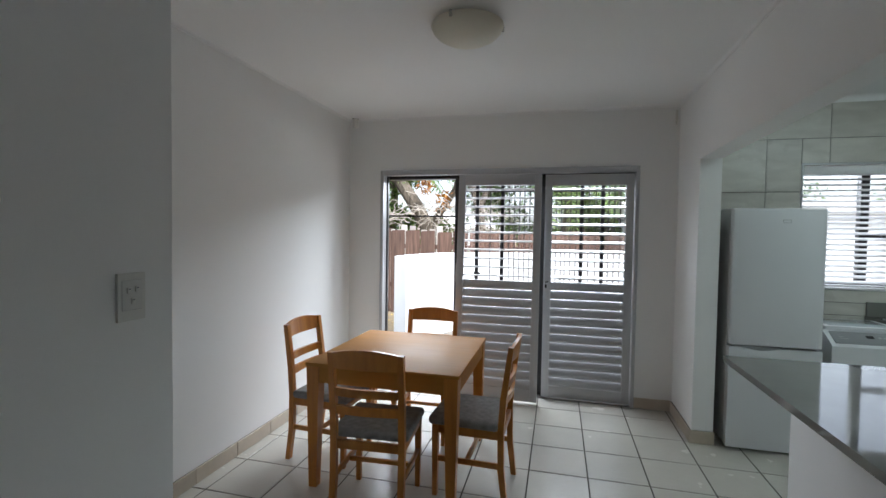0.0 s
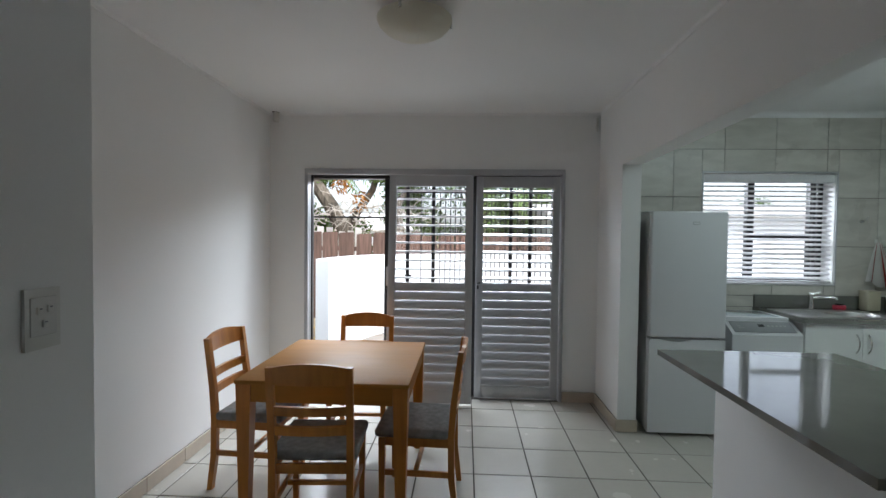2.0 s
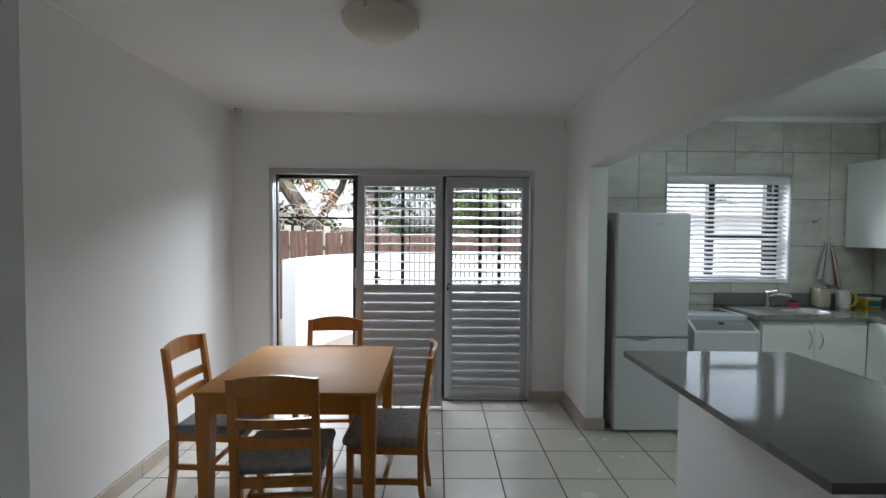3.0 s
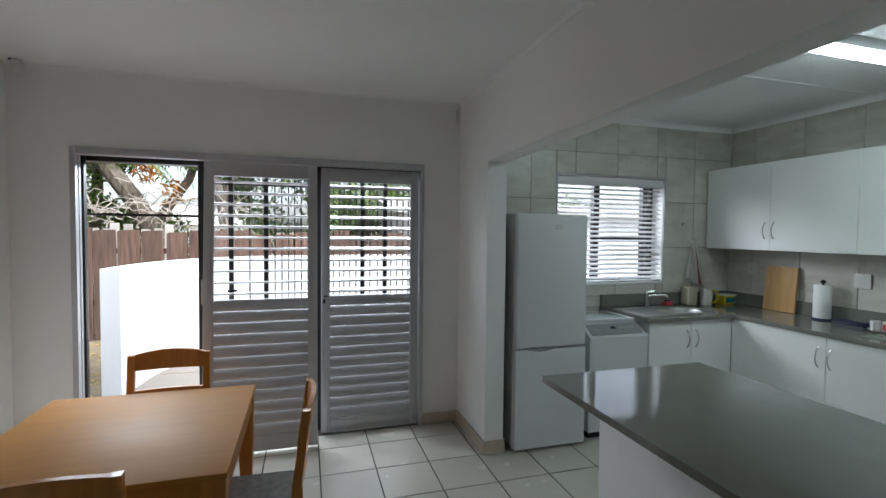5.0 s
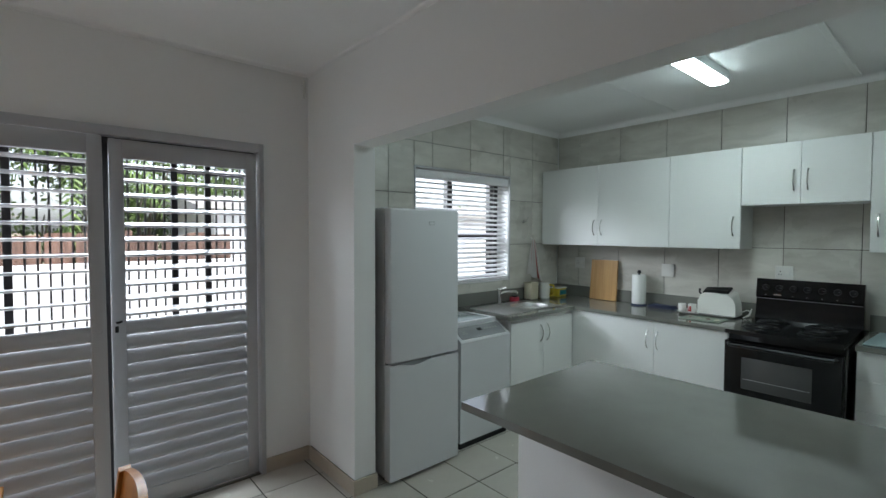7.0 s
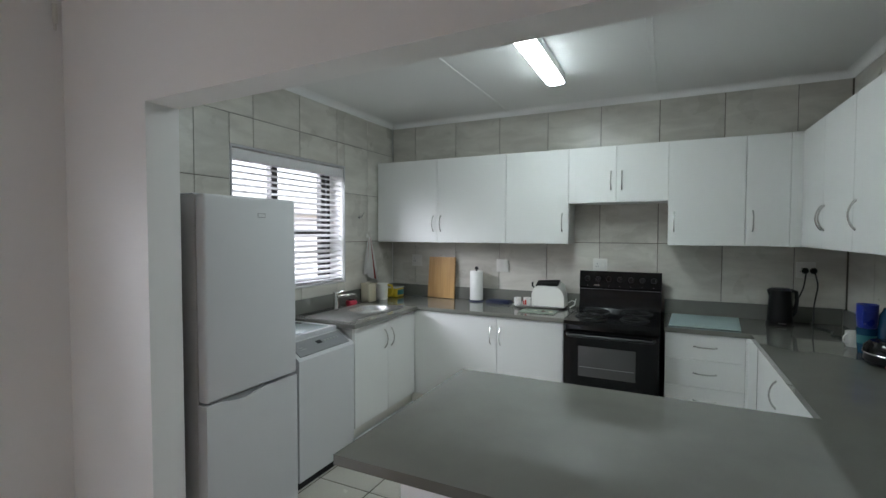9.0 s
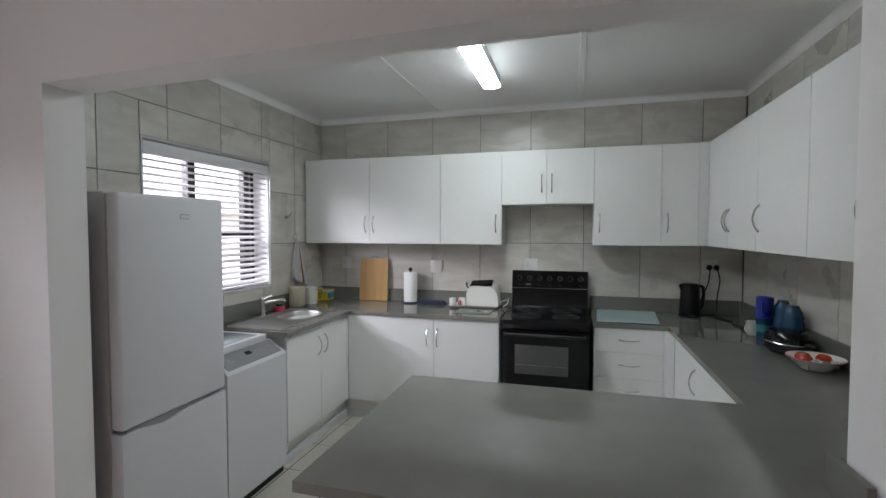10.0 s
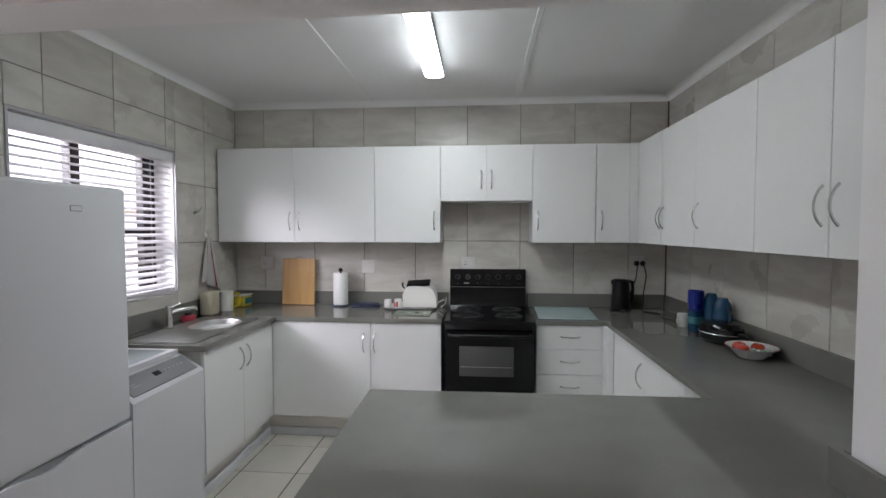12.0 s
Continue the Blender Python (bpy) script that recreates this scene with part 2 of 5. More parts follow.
def part(name, bm, material, parent=None, label="", m=None, smooth=35):
    """One mesh object under a thing or a part."""
    ob = new(name, mesh_of(bm, material, smooth))
    ob.parent = parent
    if m is not None:
        ob.matrix_basis = m
    if label:
        ob["label"] = label
    return ob


def piece(name, me, parent, m):
    ob = new(name, me)
    ob.parent = parent
    ob.matrix_basis = m
    return ob


def box(bm, x0, x1, y0, y1, z0, z1, bevel=0.0, seg=2):
    r = bmesh.ops.create_cube(bm, size=1.0)
    vs = r["verts"]
    for v in vs:
        v.co = ((x0 + x1) / 2 + v.co.x * (x1 - x0), (y0 + y1) / 2 + v.co.y * (y1 - y0), (z0 + z1) / 2 + v.co.z * (z1 - z0))
    if bevel:
        es = list({e for v in vs for e in v.link_edges})
        bmesh.ops.bevel(bm, geom=es, offset=bevel, segments=seg, affect="EDGES", profile=0.5)
    return bm


def B(*a, **k):
    return box(bmesh.new(), *a, **k)


def sweep(bm, pts, radii, seg=8, flat=1.0, cap=True):
    """A round bar along points, with a radius for each."""
    pts = [Vector(p) for p in pts]
    if not isinstance(radii, (list, tuple)):
        radii = [radii] * len(pts)
    rings, up = [], None
    for i, p in enumerate(pts):
        d = (pts[min(i + 1, len(pts) - 1)] - pts[max(i - 1, 0)]).normalized()
        if up is None:
            up = d.orthogonal().normalized()
        up = (up - d * up.dot(d)).normalized()
        side = d.cross(up)
        rings.append([bm.verts.new(p + radii[i] * (math.cos(a) * up + flat * math.sin(a) * side)) for a in (2 * math.pi * k / seg for k in range(seg))])
    for a, b in zip(rings, rings[1:]):
        for k in range(seg):
            bm.faces.new((a[k], a[(k + 1) % seg], b[(k + 1) % seg], b[k]))
    if cap:
        bm.faces.new(rings[0][::-1])
        bm.faces.new(rings[-1])
    return bm


def S(*a, **k):
    return sweep(bmesh.new(), *a, **k)


def lathe(bm, profile, centre=(0, 0, 0), seg=28, sx=1.0, sy=1.0):
    """A turned shape from (radius, height) pairs; a radius of 0 closes it."""
    c, rings = Vector(centre), []
    for r, z in profile:
        if r == 0:
            rings.append([bm.verts.new(c + Vector((0, 0, z)))])
        else:
            rings.append([bm.verts.new(c + Vector((sx * r * math.cos(a), sy * r * math.sin(a), z))) for a in (2 * math.pi * k / seg for k in range(seg))])
    for a, b in zip(rings, rings[1:]):
        for k in range(seg):
            q = [a[k % len(a)], a[(k + 1) % len(a)], b[(k + 1) % len(b)], b[k % len(b)]]
            q = [v for i, v in enumerate(q) if v not in q[:i]]
            if len(q) > 2:
                bm.faces.new(q)
    return bm


def L(*a, **k):
    return lathe(bmesh.new(), *a, **k)


def prism(bm, pts, lo, hi, axis="z"):
    """A polygon drawn out from lo to hi along an axis; the other two axes follow in order."""
    def at(p, h):
        return {"z": (p[0], p[1], h), "y": (p[0], h, p[1]), "x": (h, p[0], p[1])}[axis]
    a, b = [bm.verts.new(at(p, lo)) for p in pts], [bm.verts.new(at(p, hi)) for p in pts]
    bm.faces.new(a[::-1])
    bm.faces.new(b)
    for k in range(len(pts)):
        bm.faces.new((a[k], a[(k + 1) % len(pts)], b[(k + 1) % len(pts)], b[k]))
    return bm


def P(*a, **k):
    return prism(bmesh.new(), *a, **k)


def soften(bm, offset, seg=2, angle=40):
    es = [e for e in bm.edges if len(e.link_faces) == 2 and e.calc_face_angle(0) > radians(angle)]
    bmesh.ops.bevel(bm, geom=es, offset=offset, segments=seg, affect="EDGES", profile=0.5)
    return bm


def structure(name, bm, material, label, category, smooth=35):
    ob = new(name, mesh_of(bm, material, smooth))
    return tagged(ob, label, category, kind="structure")


# ---- the shell ----
CEILING = 2.606
HEAD = 2.06          # underside of the beam over the kitchen opening
EAST, NORTH, SOUTH = 4.16, 7.05, 3.43
WEST = -1.68
bm = bmesh.new()
box(bm, -2.0, 4.5, -2.2, 7.35, -0.12, -0.003)
floor = structure("floor", bm, GROUT, "tiled floor of cream ceramic squares with dark joints", "floor")

bm = bmesh.new()      # the wall with the shutter doors and the kitchen window
box(bm, -1.9, -1.345, NORTH, 7.16, 0, CEILING)
box(bm, -1.9, -1.41, 7.16, 7.27, 0, CEILING)
box(bm, -1.345, 1.025, NORTH, 7.27, 2.10, CEILING)
box(bm, 1.025, 1.47, NORTH, 7.27, 0, CEILING)
box(bm, 1.47, 2.235, NORTH + 0.008, 7.27, 0, CEILING)
box(bm, 2.235, 3.37, NORTH + 0.008, 7.27, 0, 1.11)
box(bm, 2.235, 3.37, NORTH + 0.008, 7.27, 2.08, CEILING)
box(bm, 3.37, 4.4, NORTH + 0.008, 7.27, 0, CEILING)
wall_north = structure("wall_north", bm, PAINT, "white plastered wall with a wide door opening and a window", "wall")
wall_west = structure("wall_west", B(-1.9, WEST, 3.91, NORTH, 0, CEILING), PAINT, "white plastered dining room wall", "wall")
bm = bmesh.new()
box(bm, -1.9, -0.74, -2.2, 3.91, 0, CEILING, bevel=0.006)
wall_switch = structure("wall_entry", bm, PAINT, "white plastered wall end with a rounded outer corner", "wall")
bm = bmesh.new()      # the dividing wall, its pillar ends and the beam
prof = [(-2.2, 0), (4.04, 0), (4.04, HEAD + 0.025), (6.445, HEAD - 0.003), (6.445, 0), (NORTH, 0), (NORTH, CEILING), (-2.2, CEILING)]
prism(bm, prof, 1.33, 1.473, axis="x")
soften(bm, 0.006)
wall_div = structure("wall_divider", bm, PAINT, "white plastered wall with a wide square opening to the kitchen", "wall")
wall_east = structure("wall_east", B(EAST + 0.008, 4.4, 3.2, NORTH, 0, CEILING), WGROUT, "kitchen wall clad in pale stone-look tiles", "wall")
wall_south = structure("wall_south", B(1.473, 4.4, 3.2, SOUTH - 0.008, 0, CEILING), WGROUT, "kitchen side wall clad in pale stone-look tiles", "wall")
# unseen upper wall, added to shade the garden wall end and paving
wall_sky_block = structure("wall_sky_block", B(-6.0, 7.0, 7.06, 7.27, CEILING + 0.125, 5.6), SOIL, "unseen brown wall added above to block sky light from the garden", "wall")
# closes the unseen passage; set close behind the camera to bounce light forward
wall_back = structure("wall_back", B(-0.74, 1.33, 0.75, 0.9, 0, CEILING), PAINT, "unseen plain white wall closing the passage, set close to bounce light", "wall")
ceiling_d = structure("ceiling_dining", B(-1.9, 1.42, -2.35, 7.27, CEILING, CEILING + 0.12), CEIL, "smooth white plastered dining room ceiling", "ceiling")
bm = bmesh.new()
box(bm, 1.421, 4.4, 3.2, 7.27, CEILING, CEILING + 0.12)
for y in (5.832, 4.637, 3.44 + 0.001):
    prism(bm, [(y - 0.018, CEILING), (y - 0.014, CEILING - 0.004), (y + 0.014, CEILING - 0.004), (y + 0.018, CEILING)], 1.473, EAST, axis="x")
ceiling_k = structure("ceiling_kitchen", bm, BOARD, "white boarded kitchen ceiling with narrow cover strips", "ceiling")


def cornice(name, run, bottom, reach, label, out):
    """A coved strip between wall and ceiling along a straight run; out: which way the room lies."""
    (x0, y0), (x1, y1) = run
    bm = bmesh.new()
    prof = [(0, CEILING), (0, bottom)] + [(reach * (1 - math.cos(a)) + 0.006, bottom + (CEILING - bottom) * math.sin(a)) for a in (radians(15 * k) for k in range(0, 7))]
    rows = []
    for x, y in ((x0, y0), (x1, y1)):
        rows.append([bm.verts.new((x + out[0] * d, y + out[1] * d, z)) for d, z in prof])
    for k in range(len(prof) - 1):
        bm.faces.new((rows[0][k], rows[0][k + 1], rows[1][k + 1], rows[1][k]))
    bm.faces.new(rows[0])
    bm.faces.new(rows[1][::-1])
    return structure(name, bm, CEIL, label, "cornice", 60)


for n, run, out in (("trim_dining_north", ((WEST, NORTH), (1.33, NORTH)), (0, -1)), ("trim_dining_west", ((WEST, 3.92), (WEST, NORTH)), (1, 0)),
                    ("trim_dining_east", ((1.33, -2.2), (1.33, NORTH)), (-1, 0)), ("trim_entry", ((-0.74, -2.2), (-0.74, 3.9)), (1, 0))):
    cornice(n, run, 2.584, 0.012, "white coved plaster cornice", out)
for n, run, out in (("trim_kitchen_north", ((1.473, NORTH), (EAST, NORTH)), (0, -1)), ("trim_kitchen_east", ((EAST, SOUTH), (EAST, NORTH)), (-1, 0)),
                    ("trim_kitchen_south", ((1.473, SOUTH), (EAST, SOUTH)), (0, 1)), ("trim_kitchen_west", ((1.473, SOUTH), (1.473, NORTH)), (1, 0))):
    cornice(n, run, 2.562, 0.05, "white coved cornice above the wall tiles", out)

# ---- outdoors ----
GROUND = -0.03
bm = bmesh.new()
rings = [(-400, 7.27), (400, 7.27), (400, 700), (-400, 700)]
bm.faces.new([bm.verts.new((x, y, GROUND - 0.02)) for x, y in rings])
bm.faces.new([bm.verts.new((x, y, GROUND - 0.021)) for x, y in [(-400, -400), (400, -400), (400, 7.27), (-400, 7.27)]])
ground = structure("ground", bm, SOIL, "bare soil strewn with leaf litter", "ground")
pavement = structure("pavement", P([(-1.5, 7.28), (6, 7.28), (6, 11.0), (-0.9, 11.0), (-1.45, 9.5), (-1.62, 8.4)], GROUND - 0.05, GROUND), PAVE, "worn concrete paving outside the door", "paving")
for k in range(5):
    y = 7.9 + 0.62 * k
    part("slab_joint", B(-1.4, 6, y - 0.006, y + 0.006, GROUND, GROUND + 0.002), SOIL, pavement)


def ribbon(bm, line, width, z0, z1):
    """A wall of even thickness that follows a plan line."""
    line = [Vector((*p, 0)) for p in line]
    left, right = [], []
    for i, p in enumerate(line):
        d = (line[min(i + 1, len(line) - 1)] - line[max(i - 1, 0)]).normalized()
        nrm = Vector((-d.y, d.x, 0)) * width
        left.append(p + nrm)
        right.append(p)
    ring = left + right[::-1]
    return prism(bm, [(v.x, v.y) for v in ring], z0, z1)


def spline(ctrl, steps=8):
    """Smooth plan line through control points."""
    out, c = [], [Vector((*p, 0)) for p in ctrl]
    c = [2 * c[0] - c[1], *c, 2 * c[-1] - c[-2]]
    for i in range(1, len(c) - 2):
        for s in range(steps):
            u = s / steps
            p = 0.5 * (2 * c[i] + (c[i + 1] - c[i - 1]) * u + (2 * c[i - 1] - 5 * c[i] + 4 * c[i + 1] - c[i + 2]) * u * u + (3 * c[i] - c[i - 1] - 3 * c[i + 1] + c[i + 2]) * u ** 3)
            out.append((p.x, p.y))
    out.append(tuple(c[-2][:2]))
    return out


bm = ribbon(bmesh.new(), spline([(-1.535, 8.42), (-1.43, 9.2), (-1.12, 9.95), (-0.55, 10.42), (0.3, 10.62), (1.6, 10.66), (4.0, 10.66), (7.0, 10.66)]), 0.17, -0.1, 1.19)
garden_wall = tagged(new("garden_wall", mesh_of(soften(bm, 0.012, angle=60), RENDERW, 35)), "low curved white rendered garden wall", "wall", kind="structure")
rng = random.Random(4)
fence = thing("plank_fence", "brown stained wooden plank fence behind the garden wall", "fence", pose(0, 11.2, 0))
plank_meshes = []
for k in range(5):
    h = (1.5, 1.56, 1.535, 1.57, 1.52)[k]
    bm = P([(-0.14, -0.05), (0.135, -0.05), (0.138, h - 0.012 * (k % 2)), (0.12, h + 0.008), (-0.11, h), (-0.14, h - 0.02)], -0.012, 0.012, axis="y")
    plank_meshes.append(mesh_of(bm, FENCE, 35))
x, k = -6.2, 0
while x < 2.0:
    piece("plank", plank_meshes[k % 5], fence, pose(x, rng.uniform(-0.01, 0.01), rng.uniform(-0.03, 0.02), 0, rng.uniform(-0.8, 0.8), rng.uniform(-2, 2)))
    x += rng.choice((0.285, 0.295, 0.305, 0.325))
    k += 1
for z in (0.45, 1.2):
    part("rail", B(-6.3, 2.0, 0.02, 0.06, z, z + 0.08, bevel=0.004), FENCE, fence)
pickets = thing("picket_fence", "weathered pale pickets standing behind the brown fence", "fence", pose(0.3, 11.6, 0))
for j in range(13):
    h = 1.56 + 0.14 * rng.random()
    me = mesh_of(P([(-0.06, -0.05), (0.06, -0.05), (0.06, h - 0.01), (0.05, h), (-0.06, h)], -0.012, 0.012, axis="y"), PALE, 35)
    piece("picket", me, pickets, pose(-4.3 + 0.17 * j + rng.uniform(-0.03, 0.03), rng.uniform(-0.03, 0.03), 0, 0, rng.uniform(-2, 2), 0))


def leaves(count, blob, size, long=2.2, seed=1, droop=0.3):
    """Many small pointed leaves scattered through blobs (centre, radii)."""
    r = np.random.default_rng(seed)
    verts, faces = [], []
    weights = np.array([b[1][0] * b[1][2] for b in blob])
    which = r.choice(len(blob), count, p=weights / weights.sum())
    for w in which:
        c, rad = blob[w]
        d = r.normal(size=3)
        d /= np.linalg.norm(d)
        p = np.array(c) + d * np.array(rad) * r.uniform(0.35, 1.0)
        a = r.normal(size=3)
        a[2] -= droop
        a /= np.linalg.norm(a)
        s = np.cross(a, r.normal(size=3))
        s /= np.linalg.norm(s)
        q = size * r.uniform(0.6, 1.4)
        i = len(verts)
        verts += [p, p + a * q * long * 0.5 + s * q * 0.5, p + a * q * long, p + a * q * long * 0.5 - s * q * 0.5]
        faces.append((i, i + 1, i + 2, i + 3))
    me = bpy.data.meshes.new("leaves")
    me.from_pydata([tuple(map(float, v)) for v in verts], [], faces)
    return me


def crown(name, me, material, parent, label=""):
    me.materials.append(material)
    ob = new(name, me)
    ob.parent = parent
    if label:
        ob["label"] = label
    return ob


def limb(bm, a, b, r0, r1, bend, seed, seg=9):
    r = random.Random(seed)
    a, b = Vector(a), Vector(b)
    pts = []
    for k in range(9):
        u = k / 8
        w = math.sin(u * math.pi)
        pts.append(a.lerp(b, u) + Vector(bend) * w + Vector((r.uniform(-1, 1), r.uniform(-1, 1), r.uniform(-1, 1))) * 0.035 * w)
    return sweep(bm, pts, [r0 + (r1 - r0) * k / 8 for k in range(9)], seg)


tree = thing("garden_tree", "old leaning tree with a thick forked trunk and dry orange leaves", "tree", pose(-2.0, 13.6, GROUND))
bm = bmesh.new()
limb(bm, (-0.4, 0, 0), (-0.75, 0, 1.75), 0.24, 0.19, (0.05, 0, 0), 1)
limb(bm, (-0.72, 0, 1.6), (-2.1, -0.1, 3.3), 0.19, 0.13, (0.05, 0, 0.2), 2)
limb(bm, (-0.72, 0, 1.65), (0.35, 0, 3.7), 0.1, 0.06, (0.1, 0, -0.1), 3)
limb(bm, (0.55, 0.3, 0), (0.45, 0.3, 2.3), 0.14, 0.11, (0.05, 0, 0), 4)
limb(bm, (0.45, 0.3, 2.2), (0.1, 0.2, 4.2), 0.11, 0.06, (-0.1, 0, 0), 5)
limb(bm, (0.45, 0.3, 2.1), (1.0, 0.3, 4.0), 0.08, 0.05, (0.1, 0, 0), 6)
limb(bm, (-1.6, 0, 2.7), (-2.9, 0.2, 3.0), 0.09, 0.04, (0, 0, 0.25), 7)
part("trunk", bm, BARK, tree)
bm = bmesh.new()
rt = random.Random(9)
for k in range(80):
    a = (rt.uniform(-2.0, 0.9), rt.uniform(-1.4, -0.3), rt.uniform(1.6, 2.15))
    limb(bm, a, (a[0] + rt.uniform(-0.9, 0.9), a[1] + rt.uniform(-0.3, 0.2), a[2] + rt.uniform(-0.35, 0.45)), 0.012, 0.005, (0, 0, rt.uniform(-0.1, 0.2)), k, 5)
part("twig", bm, TWIG, tree, "bare pale twigs")
crown("crown", leaves(16000, [((-2.35, -0.5, 2.25), (0.35, 0.3, 0.55)), ((0.2, -0.2, 2.95), (0.3, 0.3, 0.3)), ((-1.5, 0.2, 2.95), (0.6, 0.5, 0.5)), ((-0.3, 0.5, 3.2), (0.6, 0.4, 0.3)), ((-1.75, 0.3, 2.0), (0.5, 0.4, 0.3)), ((0.75, 0.6, 2.7), (0.4, 0.4, 0.6)), ((-2.7, 0.2, 2.9), (0.9, 0.6, 0.8)), ((-1.0, 0.6, 1.75), (0.9, 0.4, 0.25)), ((1.5, 0.3, 3.3), (0.6, 0.5, 0.7)), ((0.4, 0.3, 4.0), (1.2, 0.6, 0.5))], 0.042, 2.8, 2), LEAF, tree)
crown("dry_leaf", leaves(150, [((-0.7, -0.3, 2.7), (0.22, 0.2, 0.3)), ((-0.3, -0.3, 2.3), (0.22, 0.2, 0.28))], 0.042, 3.6, 3, 1.2), DRYLEAF, tree, "dry orange leaves hanging")


def palm(m, height, fronds, seed, label):
    """A palm: a ringed trunk and drooping fronds of many leaflets."""
    r = random.Random(seed)
    p = thing("palm_tree", label, "palm", m, group="palms behind the fence")
    bm = bmesh.new()
    sweep(bm, [(0.03 * math.sin(k), 0, height * k / 10) for k in range(11)], [0.13 - 0.004 * k for k in range(11)], 10)
    part("trunk", bm, BARK, p)
    for k in range(fronds):
        az, rise, ln = r.uniform(0, 6.28), r.uniform(0.1, 1.0), r.uniform(1.4, 2.0)
        bm = bmesh.new()
        pts = []
        for j in range(15):
            u = j / 14
            pts.append(Vector((math.cos(az) * ln * u, math.sin(az) * ln * u, height + rise * ln * u - 1.15 * ln * u * u)))
        sweep(bm, pts, [0.016 * (1 - 0.8 * j / 14) for j in range(15)], 4)
        side = Vector((-math.sin(az), math.cos(az), 0))
        for j in range(2, 15):
            for s in (-1, 1):
                for q in (0.0, 0.5):
                    base = pts[j].lerp(pts[min(j + 1, 14)], q)
                    d = (pts[min(j + 1, 14)] - pts[j - 1]).normalized()
                    tip = base + (side * s * 0.75 + d * 0.5 + Vector((0, 0, -0.45))).normalized() * (0.5 - 0.02 * j)
                    w = d * 0.022
                    bm.faces.new([bm.verts.new(v) for v in (base - w, base.lerp(tip, 0.5) - w + Vector((0, 0, 0.03)), tip, base.lerp(tip, 0.5) + w + Vector((0, 0, 0.03)), base + w)])
        part("frond", bm, PALMLEAF, p)
    return p


palm(pose(0.55, 14.2, GROUND), 3.0, 16, 1, "green palm with arching fronds behind the fence")
palm(pose(-4.0, 14.6, GROUND), 3.2, 14, 2, "tall green palm with drooping fronds behind the fence")


def bush(m, rad, n, seed, label):
    b = thing("garden_bush", label, "bush", m, group="bushes behind the fence")
    r = random.Random(seed)
    bm = bmesh.new()
    for k in range(9):
        limb(bm, (r.uniform(-0.2, 0.2), 0, 0), (r.uniform(-rad[0], rad[0]) * 0.8, r.uniform(-0.3, 0.3), r.uniform(0.6, 1) * rad[2] * 1.6), 0.04, 0.01, (0, 0, 0.1), seed + k, 6)
    part("stem", bm, BARK, b)
    blobs = [((r.uniform(-1, 1) * rad[0], r.uniform(-1, 1) * rad[1], rad[2] * r.uniform(0.5, 1.7)), (rad[0] * 0.42, rad[1] * 0.6, rad[2] * 0.4)) for k in range(11)]
    crown("foliage", leaves(n, blobs, 0.05, 2.2, seed), LEAF, b)
    return b


bush(pose(-0.2, 15.0, GROUND), (1.6, 0.7, 1.5), 4500, 11, "dense green garden bush behind the fence")
bush(pose(2.6, 15.4, GROUND), (1.8, 0.7, 1.4), 4200, 12, "leafy green shrub beside the neighbouring house")
bush(pose(1.3, 14.8, GROUND), (1.2, 0.6, 2.0), 5200, 21, "tall leafy green shrub beside the palm")
bush(pose(3.4, 16.6, GROUND), (1.7, 0.6, 2.0), 5200, 22, "tall dense green shrub behind the neighbouring house")
bush(pose(7.4, 17.4, GROUND), (2.0, 0.7, 1.7), 4200, 15, "tall green bush behind the neighbouring house")
bush(pose(11.0, 17.8, GROUND), (2.2, 0.7, 1.5), 3800, 16, "wide green bush behind the neighbouring house")
bush(pose(-5.6, 14.0, GROUND), (1.6, 0.8, 1.6), 4200, 13, "dense green shrub at the end of the fence")
bush(pose(-3.2, 15.6, GROUND), (1.3, 0.7, 1.2), 3200, 14, "tall green shrub behind the leaning tree")

house = thing("neighbour_house", "white rendered neighbouring house with a pale tiled roof", "house", pose(4.6, 13.6, GROUND))
part("wall", B(-2.6, 10.5, -1.6, 2.5, 0, 1.97), RENDERW, house)
bm = bmesh.new()
prism(bm, [(-1.8, 1.95), (-1.8, 2.0), (0.5, 2.32), (3.0, 2.0), (3.0, 1.95)], -2.9, 10.8, axis="x")
roof = part("roof", bm, ROOF, house)
for k in range(9):
    u = k / 9
    part("tile_row", B(-2.92, 10.82, -1.8 + 2.25 * u, -1.75 + 2.25 * u, 2.0 + 0.31 * u, 2.025 + 0.31 * u), ROOF, roof)
far_roof = thing("distant_house", "distant pale house with a low roof beyond the trees", "house", pose(-6.5, 36, GROUND))
part("wall", B(-3, 2.5, 0, 4, 0, 1.9), RENDERW, far_roof)
part("roof", P([(-0.5, 1.9), (2, 3.2), (4.5, 1.9)], -3.4, 2.9, axis="x"), ROOF, far_roof)
r = np.random.default_rng(8)
verts, faces = [], []
for k in range(320):
    c = np.array([r.uniform(-3.2, -1.62), r.uniform(8.0, 11.6), GROUND - 0.01])
    a = r.uniform(0, 6.28)
    d, s = np.array([math.cos(a), math.sin(a), 0.1]) * r.uniform(0.02, 0.045), np.array([-math.sin(a), math.cos(a), 0.2]) * 0.016
    i = len(verts)
    verts += [c - d, c + s, c + d, c - s]
    faces.append((i, i + 1, i + 2, i + 3))
me = bpy.data.meshes.new("litter")
me.from_pydata([tuple(map(float, v)) for v in verts], [], faces)
me.materials.append(FALLEN)
tagged(new("fallen_leaves", me), "yellow fallen leaves on the soil", "leaves", kind="stuff")

